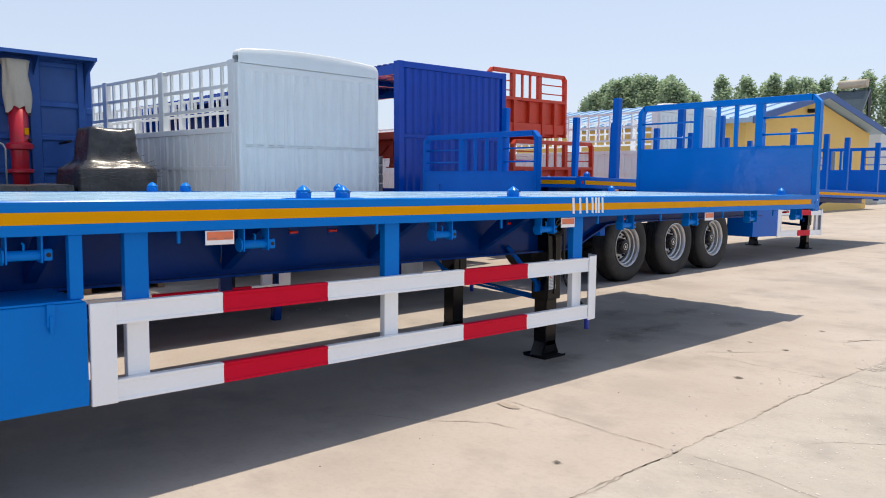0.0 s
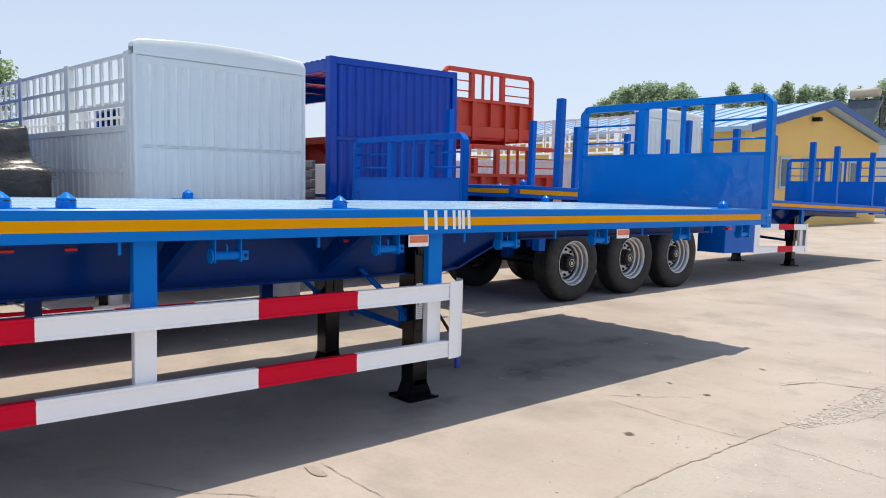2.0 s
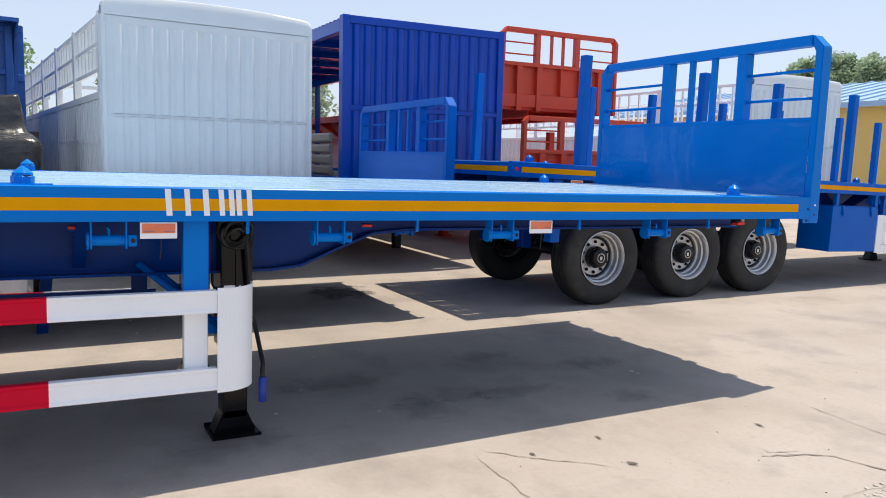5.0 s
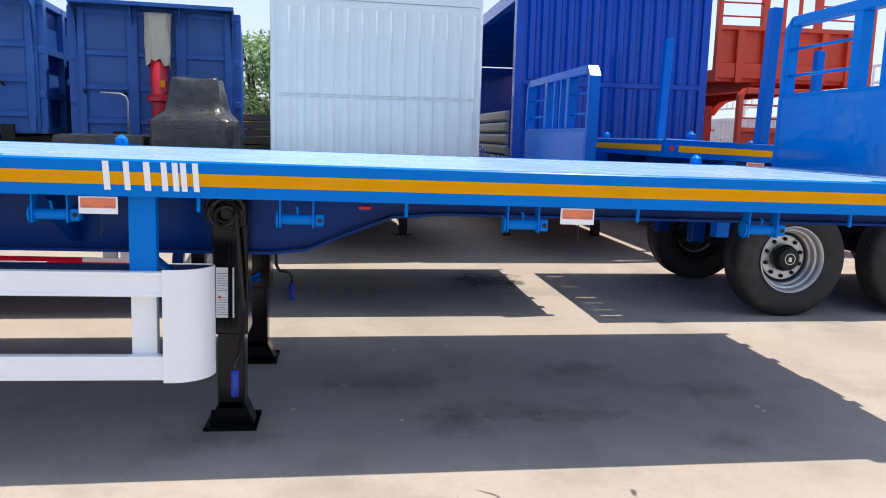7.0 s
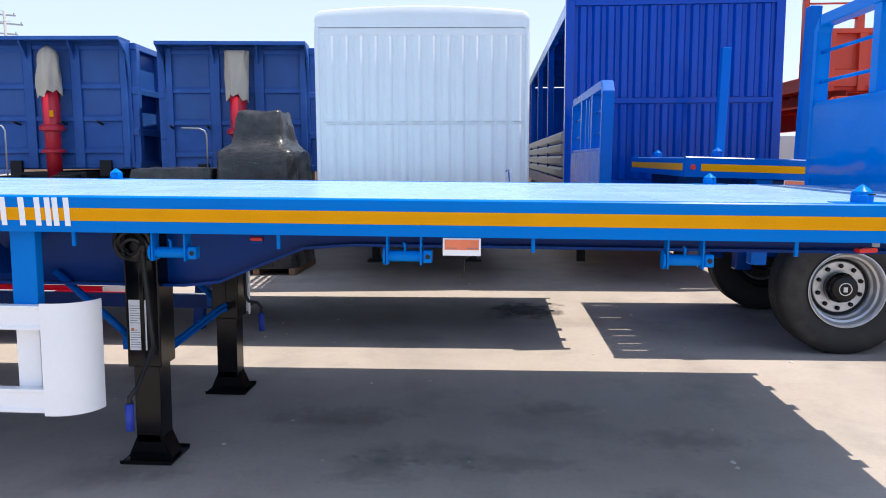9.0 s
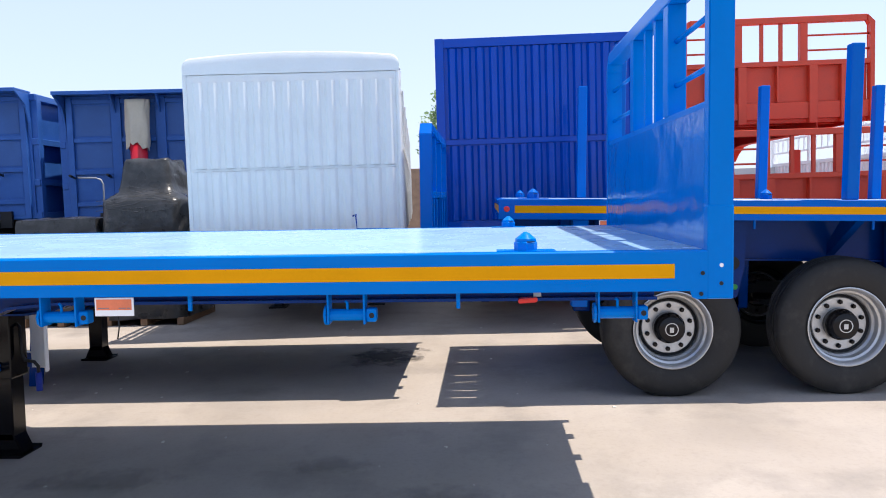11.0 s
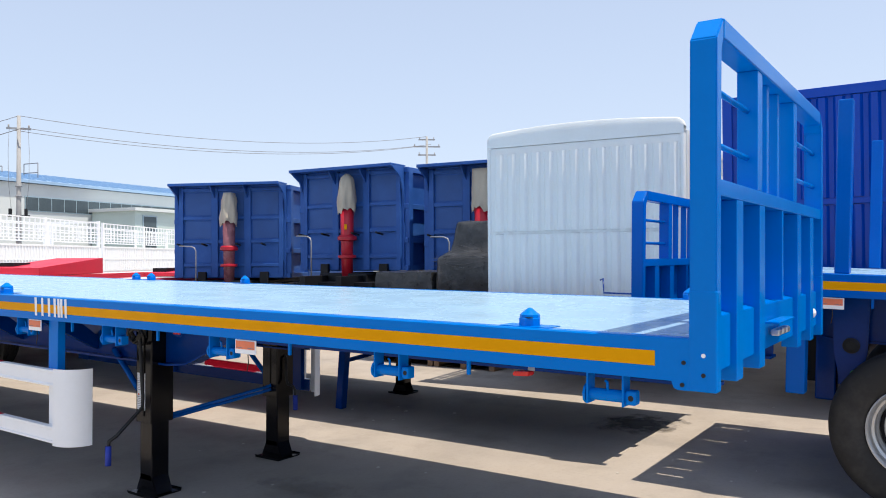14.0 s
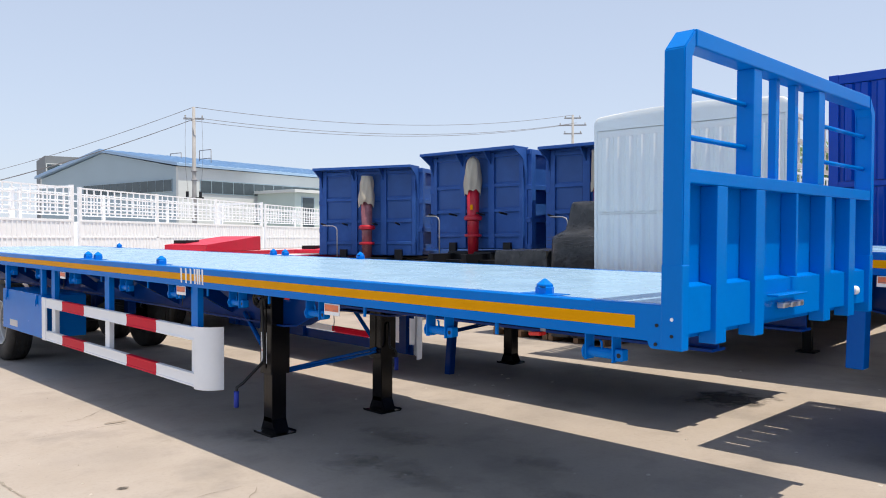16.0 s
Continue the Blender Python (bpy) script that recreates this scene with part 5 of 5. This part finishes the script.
# a row of white stake trailers and red flatbeds in the back yard
rv = Vector((-0.857, -0.515, 0))
for i in range(3):
    p = Vector((4.6, -12.6, 0)) + rv * (13.4 * i - 1.95)
    fence_trailer(Matrix.Translation(p) @ pose(0, 0, 0, 0, 0, 31), "white stake-sided trailer in a row", L=13.2, shoulder=3.5, crown=3.6, side=WHITE, mat=WHITE, front=False, band=2.3, bays=3, cols=12, group="white stake trailers")


def lowbed(m, label, reach, lift, L=10.0, W=1.3, D=1.31):
    """A red low trailer: a raised tapering neck of length reach, the long pale deck before it."""
    t = thing("lowbed_trailer", m, label, "trailer", "red low trailers")
    box("deck", t, PINKGLARE, (-0.06, -W + 0.06, 4.0, reach - L, D - 0.05, D), 0.004, "pale red deck with sun glare")
    for x0 in (-0.06, -W):
        box("side_beam", t, CRIMSON, (x0, x0 + 0.06, 4.0, reach - L, D - 0.2, D + 0.004), 0.004)
    prism("neck", t, CRIMSON, [(0.0, D + 0.012), (0.0, D + lift * 0.45), (-reach, D + lift), (-reach, D + 0.012)], "x", -W, 0.0, 0.006, "bright red tapering neck")
    box("tool_tray", t, DARKSTEEL, (-0.02, -0.4, -0.35, -0.95, D + lift * 0.5, D + lift * 0.5 + 0.1), 0.01, "dark steel tray")
    for y in (-L + reach + 1.0, -L + reach + 2.2):
        for x, sd in ((-0.1, 1), (-W + 0.1, -1)):
            wheel(t, x, y, 0.42, 0.42, sd, 0.25)
    for x in (-0.5, -W + 0.5):
        box("stand_leg", t, CRIMSON, (x - 0.06, x + 0.06, 2.9, 3.1, 0.0, D - 0.05), 0.006)
    return t


lowbed(pose(-6.03, -8.52, 0, 0, 0, -62.7), "bright red low trailer with a deck pale with glare", 2.6, 0.42)
lowbed(pose(-8.15, -5.65, 0, 0, 0, -66), "red low trailer parked close to the tippers", 2.0, 0.2, D=1.27)

# warehouse, annex, poles and cables
SM = pose(-19.13, -35.17, 0, 0, 0, math.degrees(math.atan2(-0.17, -0.985)))
SH = shed("warehouse", SM, "grey blue steel warehouse with a pale blue roof", 46, 17.2, 6.25, 7.65, SHEDWHITE, SHEDGREY, ROOFBLUE, 0.3, (("gable", 0.6, 11.0, 4.65, 5.5), ("long", 1.6, 22.0, 4.6, 5.5)))
for x, y in ((4.5, 6.0), (4.5, 2.6)):
    for d in (0.0, 1.3):
        tube("roof_rack", SH, WIRE, [(x, y + d, 6.4), (x, y + d, 7.9)], 0.03, 6)
    for z in (7.3, 7.9):
        tube("roof_rack", SH, WIRE, [(x, y, z), (x, y + 1.3, z)], 0.03, 6)
FB = thing("far_building", pose(-24.5, -64.5, 0, 0, 0, -10), "dim grey block far behind the warehouse", "building")
box("block_wall", FB, DIM, (-2.5, 4.0, -6, 0, 0, 9.4), 0.01)
for i in range(4):
    w = box("window", FB, SHEDWHITE, (-2.2 + 1.6 * i, -0.9 + 1.6 * i, 0.002, 0.05, 7.2, 8.7), 0)
    box("pane", w, GLASS, (-2.12 + 1.6 * i, -0.98 + 1.6 * i, 0.052, 0.065, 7.28, 8.62), 0)
AN = thing("annex", SM @ pose(6.3, -3.8, 0), "low pale green annex of the warehouse", "building")
box("annex_wall", AN, ANNEX, (0, 16, 0, 3.7, 0, 4.75), 0.01)
box("annex_roof", AN, SHEDWHITE, (-0.25, 16.3, -0.3, 3.75, 4.751, 4.95), 0.01)
w = box("window", AN, SHEDGREY, (0.6, 1.8, -0.05, -0.002, 1.5, 4.5), 0)
box("pane", w, GLASS, (0.68, 1.72, -0.065, -0.052, 1.58, 4.42), 0)


def power_pole(m, h, label, arms=((0.2, 1.1),)):
    t = thing("power_pole", m, label, "utility pole", "power line")
    tube("pole", t, POLE, [(0, 0, 0), (0, 0, h)], 0.15, 12, "", 0.085)
    for d, w in arms:
        box("cross_arm", t, PIPE, (-w / 2, w / 2, -0.05, 0.05, h - 0.5 - d, h - 0.4 - d), 0.005)
        for x in (-w / 2 + 0.1, w / 2 - 0.1):
            lathe("insulator", t, POLE, [(0, 0.03), (0.04, 0.05), (0.07, 0.035), (0.12, 0.045), (0.15, 0.02)], (x, 0, h - 0.4 - d), (0, 0, 1), 10)
    return t


P1, P2, P3 = Vector((-17.2, -29.17, 9.0)), Vector((-46.2, -24.5, 11.2)), Vector((-9.8, -47.8, 5.6))
p1 = power_pole(pose(P1.x, P1.y, 0, 0, 0, -32), 9.0, "concrete power pole with one cross arm")
for x in (-0.42, 0.42):
    tube("switch_cable", p1, WIRE, [(x, 0, 8.4), (x * 1.12, 0, 7.2), (x * 1.08, 0, 5.6), (x * 0.8, 0, 4.28)], 0.009, 6)
for z in (4.9, 5.4):
    box("pole_band", p1, PIPE, (-0.16, 0.16, -0.16, 0.16, z, z + 0.06), 0.02)
boxes("switch_box", p1, DARKSTEEL, [(-0.5, 0.55, -0.1, 0.1, 3.9, 3.98), (-0.4, -0.25, -0.1, 0.1, 3.981, 4.3), (0.3, 0.45, -0.1, 0.1, 3.981, 4.3)], 0.01)
power_pole(pose(P2.x, P2.y, 0, 0, 0, -50), 11.2, "far concrete power pole with several cross arms", ((-0.2, 1.3), (0.35, 2.1), (1.0, 1.4)))
power_pole(pose(P3.x, P3.y, 0, 0, 0, 40), 5.6, "concrete power pole at the yard's far side")
for a, b, name in ((P1, P2, "p"), (P1, P3, "q")):
    for k, (dz, off) in enumerate(((0.0, 0.0), (-0.65, 0.8), (-0.7, -0.8))):
        q = [a.lerp(b, f) + Vector((0, off * 0.5, dz - 4 * (0.9 if name == "p" else 0.25) * f * (1 - f))) for f in (i / 24 for i in range(25))]
        c = thing("power_cable", pose(0, 0, 0), "thin grey power cable sagging between poles", "cable", "power line")
        tube("cable", c, WIRE, q, 0.016, 6)


# ---- trees ----
def tree(x, y, h, r, label, leaf, base=0.22, narrow=False, seed=0, n=1500, size=0.3):
    rnd = random.Random(seed)
    t = thing("tree", pose(x, y, 0), label, "tree", "trees round the yard")
    tube("trunk", t, BARK, [(0, 0, 0), (0.1, 0.05, h * 0.3), (0.0, 0.1, h * 0.6), (0.05, 0, h * 0.9)], 0.03 * h, 10, "", 0.006 * h)
    blobs = []
    for k in range(30 if narrow else 26):
        f = base + (1 - base) * (k + 0.5) / (30 if narrow else 26)
        a = rnd.random() * 6.28
        w = r * (math.sin(min(1, 0.12 + (1 - f) / (1 - base)) * math.pi * 0.62) if narrow else math.sin(math.pi * (0.12 + 0.8 * f)) ** 0.7)
        d = w * rnd.uniform(0.25, 0.75)
        c = Vector((d * math.cos(a), d * math.sin(a), h * f * 0.97))
        blobs.append((c, w * (rnd.uniform(0.4, 0.6) if narrow else rnd.uniform(0.4, 0.65)) + 0.12 * r))
        if k % 3 == 0:
            tube("limb", t, BARK, [(0, 0, c.z * 0.7), tuple(c * 0.6 + Vector((0, 0, c.z * 0.36))), tuple(c)], 0.010 * h, 6, "", 0.003 * h)
    vs, fs = [], []
    for k in range(n):
        c, w = rnd.choice(blobs)
        d = Vector((rnd.gauss(0, 1), rnd.gauss(0, 1), rnd.gauss(0, 1))).normalized() * w * (rnd.uniform(0.3, 1.3) if narrow else rnd.uniform(0.55, 1.08))
        d.z *= 1.25 if narrow else 0.85
        p = c + d
        u = Vector((rnd.gauss(0, 1), rnd.gauss(0, 1), rnd.gauss(0, 0.7))).normalized()
        v = u.cross(Vector((rnd.gauss(0, 1), rnd.gauss(0, 1), rnd.gauss(0, 1)))).normalized()
        s = size * rnd.uniform(0.5, 1.3)
        i = len(vs)
        vs += [p - u * s, p + v * s * 0.5, p + u * s, p - v * s * 0.55 + u * 0.2 * s]
        fs.append((i, i + 1, i + 2, i + 3))
    me = bpy.data.meshes.new("crown")
    me.from_pydata([tuple(p) for p in vs], [], fs)
    me.materials.append(leaf)
    o = new("crown", me)
    o.parent = t
    return t


rt = random.Random(77)
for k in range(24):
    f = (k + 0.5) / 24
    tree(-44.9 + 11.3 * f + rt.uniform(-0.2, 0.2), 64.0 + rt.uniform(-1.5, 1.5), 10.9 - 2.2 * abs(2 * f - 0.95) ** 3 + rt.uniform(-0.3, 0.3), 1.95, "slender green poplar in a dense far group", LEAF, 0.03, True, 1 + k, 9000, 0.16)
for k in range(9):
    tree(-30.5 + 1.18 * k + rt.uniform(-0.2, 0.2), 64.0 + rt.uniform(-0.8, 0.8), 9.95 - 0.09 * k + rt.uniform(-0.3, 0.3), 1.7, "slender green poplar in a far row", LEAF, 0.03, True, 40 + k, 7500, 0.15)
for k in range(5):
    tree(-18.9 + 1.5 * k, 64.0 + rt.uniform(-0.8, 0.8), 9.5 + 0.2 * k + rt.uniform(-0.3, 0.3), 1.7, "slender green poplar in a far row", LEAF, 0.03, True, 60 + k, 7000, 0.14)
tree(-18.6, 3.4, 4.2, 1.0, "green tree behind the tippers and boxes", LEAF2, 0.2, False, 41, 2600, 0.07)
tree(-18.4, 4.0, 4.3, 0.9, "green tree behind the tippers and boxes", LEAF2, 0.2, False, 42, 2600, 0.07)
tree(-24.5, 7.2, 5.4, 0.9, "green tree behind the tippers and boxes", LEAF2, 0.2, False, 44, 3000, 0.08)
tree(-20.1, 12.4, 4.5, 0.85, "small pale green tree behind the boxes", LEAF, 0.3, False, 43, 2500, 0.09)


# ---- marks on the yard ----
def crack(name, pts, w, seed, label, mat=CRACK, z=0.004):
    """A ragged ribbon along a line on the ground."""
    rnd = random.Random(seed)
    line = []
    for a, c in zip(pts, pts[1:]):
        a, c = Vector((*a, z)), Vector((*c, z))
        n = max(2, int((c - a).length / 0.04))
        line += [a.lerp(c, i / n) for i in range(n)]
    line.append(Vector((*pts[-1], z)))
    vs, off = [], 0.0
    for i, p in enumerate(line):
        d = (line[min(i + 1, len(line) - 1)] - line[max(i - 1, 0)]).normalized()
        side = Vector((-d.y, d.x, 0))
        off = off * 0.85 + rnd.gauss(0, 0.006)
        f = rnd.uniform(0.25, 1.2) * (0.3 if min(i, len(line) - 1 - i) < 2 else 1)
        vs += [p + side * (off + w * f), p + side * (off - w * f * rnd.uniform(0.5, 1))]
    me = bpy.data.meshes.new(name)
    me.from_pydata([tuple(v) for v in vs], [], [(2 * i, 2 * i + 2, 2 * i + 3, 2 * i + 1) for i in range(len(line) - 1)])
    me.materials.append(mat)
    return tagged(new(name, me), label, "crack", kind="structure")


def spot(x, y, rx, ry, seed, mat=STAIN, z=0.005, name="stain", label="dark oily spot on the concrete", square=2):
    rnd = random.Random(seed)
    bm = bmesh.new()
    n = 44 if square > 2 else 22
    ring = []
    for i in range(n):
        c, d = math.cos(2 * math.pi * i / n), math.sin(2 * math.pi * i / n)
        k = rnd.uniform(0.85, 1.1) / (abs(c) ** square + abs(d) ** square) ** (1 / square)
        ring.append(bm.verts.new((x + rx * k * c, y + ry * k * d, z)))
    bm.faces.new(ring)
    return tagged(part(name, bm, mat), label, "stain", kind="structure")


def shards(name, label, spots, mat, seed, lo, hi, flat=0.3):
    """Loose broken bits lying on the ground."""
    rnd = random.Random(seed)
    bm = bmesh.new()
    for x, y in spots:
        s = rnd.uniform(lo, hi)
        h = s * rnd.uniform(0.4, 1) * flat
        a0 = rnd.random() * 6.28
        ring = [(s * rnd.uniform(0.6, 1.1) * math.cos(a0 + 1.2566 * i), s * 0.7 * rnd.uniform(0.6, 1.1) * math.sin(a0 + 1.2566 * i)) for i in range(5)]
        tilt = rnd.uniform(-0.3, 0.3)
        lov = [bm.verts.new((x + u, y + v, 0.001)) for u, v in ring]
        hiv = [bm.verts.new((x + u * 0.8, y + v * 0.8, 0.0035 + h * (1 + tilt * u / s))) for u, v in ring]
        bm.faces.new(hiv)
        for i in range(5):
            bm.faces.new((lov[i], lov[(i + 1) % 5], hiv[(i + 1) % 5], hiv[i]))
    return tagged(part(name, bm, mat), label, "debris", kind="stuff")


slab = new("pavement", bpy.data.meshes.new("pavement"))
bm = bmesh.new()
add_box(bm, 1.445, 30.0, -30.0, 40.0, -0.05, 0.003)
bm.to_mesh(slab.data)
bm.free()
slab.data.materials.append(CONCRETE2)
tagged(slab, "greyer worn concrete strip beside the joint", "pavement", kind="structure")
JL = "ragged dirt-filled joint in the concrete"
crack("joint", [(1.44, -6.0), (1.443, 3.23), (1.442, 4.15), (1.44, 5.2), (1.40, 5.83), (1.42, 6.53), (1.47, 7.3), (1.44, 8.4), (1.45, 11.0), (1.44, 22.0)], 0.009, 1, JL, JOINT)
crack("joint", [(1.443, 3.0), (1.442, 4.3)], 0.007, 2, JL)
for k, (y, x0) in enumerate(((4.17, 0.1), (6.5, 0.25), (8.95, 0.3), (1.8, 0.2), (11.4, -0.5))):
    crack("joint", [(x0, y + 0.03), (0.5 * (x0 + 1.44), y - 0.01), (1.44, y)], 0.0035, 5 + k, JL)
    crack("joint", [(1.5, y + 0.03), (1.85, y), (2.3, y - 0.05), (4.5, y)], 0.004, 12 + k, JL)
CL = "thin crack in the concrete"
crack("crack", [(0.93, 7.95), (1.02, 8.2), (1.1, 8.31), (1.25, 8.35), (1.45, 8.43), (1.6, 8.6), (1.7, 8.8)], 0.012, 20, CL)
crack("crack", [(0.8, 8.05), (0.9, 8.02), (0.97, 8.22)], 0.005, 21, CL)
crack("crack", [(0.22, 6.55), (0.3, 6.68), (0.6, 6.97), (0.75, 7.1)], 0.004, 22, CL)
crack("crack", [(-0.4, 3.2), (0.05, 3.45), (0.35, 3.75), (0.6, 3.8)], 0.004, 23, CL)
crack("crack", [(0.9, 11.5), (1.3, 11.9), (1.8, 12.0), (2.4, 12.6)], 0.012, 24, CL)
crack("crack", [(1.9, 4.9), (2.3, 5.3), (2.5, 5.9)], 0.004, 25, CL)
for k, (x, y, rx, ry) in enumerate(((0.89, 5.99, 0.045, 0.032), (0.71, 7.22, 0.035, 0.026), (0.57, 8.35, 0.04, 0.02), (0.38, 6.81, 0.025, 0.016), (1.1, 3.54, 0.03, 0.024), (0.2, 4.1, 0.085, 0.03), (0.33, 7.3, 0.035, 0.012))):
    spot(x, y, rx * 1.2, ry * 1.2, 60 + k, STAIN if rx > 0.06 else SPOT)
# Denser shadow at the neighbouring trailer's front, painted as a dark patch.
spot(-4.62, 7.56, 0.5, 0.42, 90, SHADEPATCH, 0.004, "stain", "large dark patch of painted shade on the concrete", 5)
for k, (x, y, rx, ry) in enumerate(((-0.72, 6.85, 0.1, 0.22), (-0.5, 6.6, 0.12, 0.16), (-0.62, 7.35, 0.07, 0.2), (-0.22, 8.0, 0.07, 0.12), (-1.3, 6.3, 0.1, 0.25), (-1.0, 8.3, 0.09, 0.2), (-0.45, 5.4, 0.1, 0.18), (-1.5, 7.6, 0.08, 0.15))):
    spot(x, y, rx * 2.2, ry * 2.0, 100 + k, FAINT, 0.0042 + 0.0003 * k, "stain", "faint dark smear on the shaded concrete")
rnd = random.Random(5)
shards("rubble", "broken pale concrete bits along the joint", [(1.49 + 0.26 * rnd.random() ** 1.3 * math.sin(math.pi * f) + rnd.gauss(0, 0.03), 7.0 + 1.7 * f) for f in (rnd.random() for k in range(850))], RUBBLE, 31, 0.004, 0.026, 0.17)
crack("crack", [(1.55, 7.05), (1.72, 7.5), (1.74, 7.9), (1.6, 8.35), (1.5, 8.6)], 0.006, 40, CL)
crack("crack", [(1.5, 7.2), (1.58, 7.6), (1.62, 8.0), (1.55, 8.4)], 0.009, 41, CL)
shards("grit", "pale grit scattered over the worn concrete", [(1.55 + 2.6 * rnd.random() ** 0.9, 2.3 + 9.0 * rnd.random()) for k in range(1100)] + [(cx + rnd.gauss(0, 0.28), cy + rnd.gauss(0, 0.4)) for cx, cy in ((1.9, 2.6), (2.2, 3.6), (1.8, 4.6), (2.4, 5.6), (1.75, 6.3), (2.1, 7.4), (2.6, 9.2), (1.9, 10.2)) for k in range(110)], CHIP, 32, 0.003, 0.014, 0.16)
shards("grit", "dark grit scattered over the concrete", [(-0.2 + 1.7 * rnd.random(), 1.5 + 10.0 * rnd.random()) for k in range(40)], CRACK, 33, 0.002, 0.007)
shards("grit", "pale chips scattered over the shaded concrete", [(-6.5 + 6.2 * rnd.random(), 4.5 + 5.5 * rnd.random()) for k in range(45)], CHIP, 34, 0.008, 0.028, 0.2)
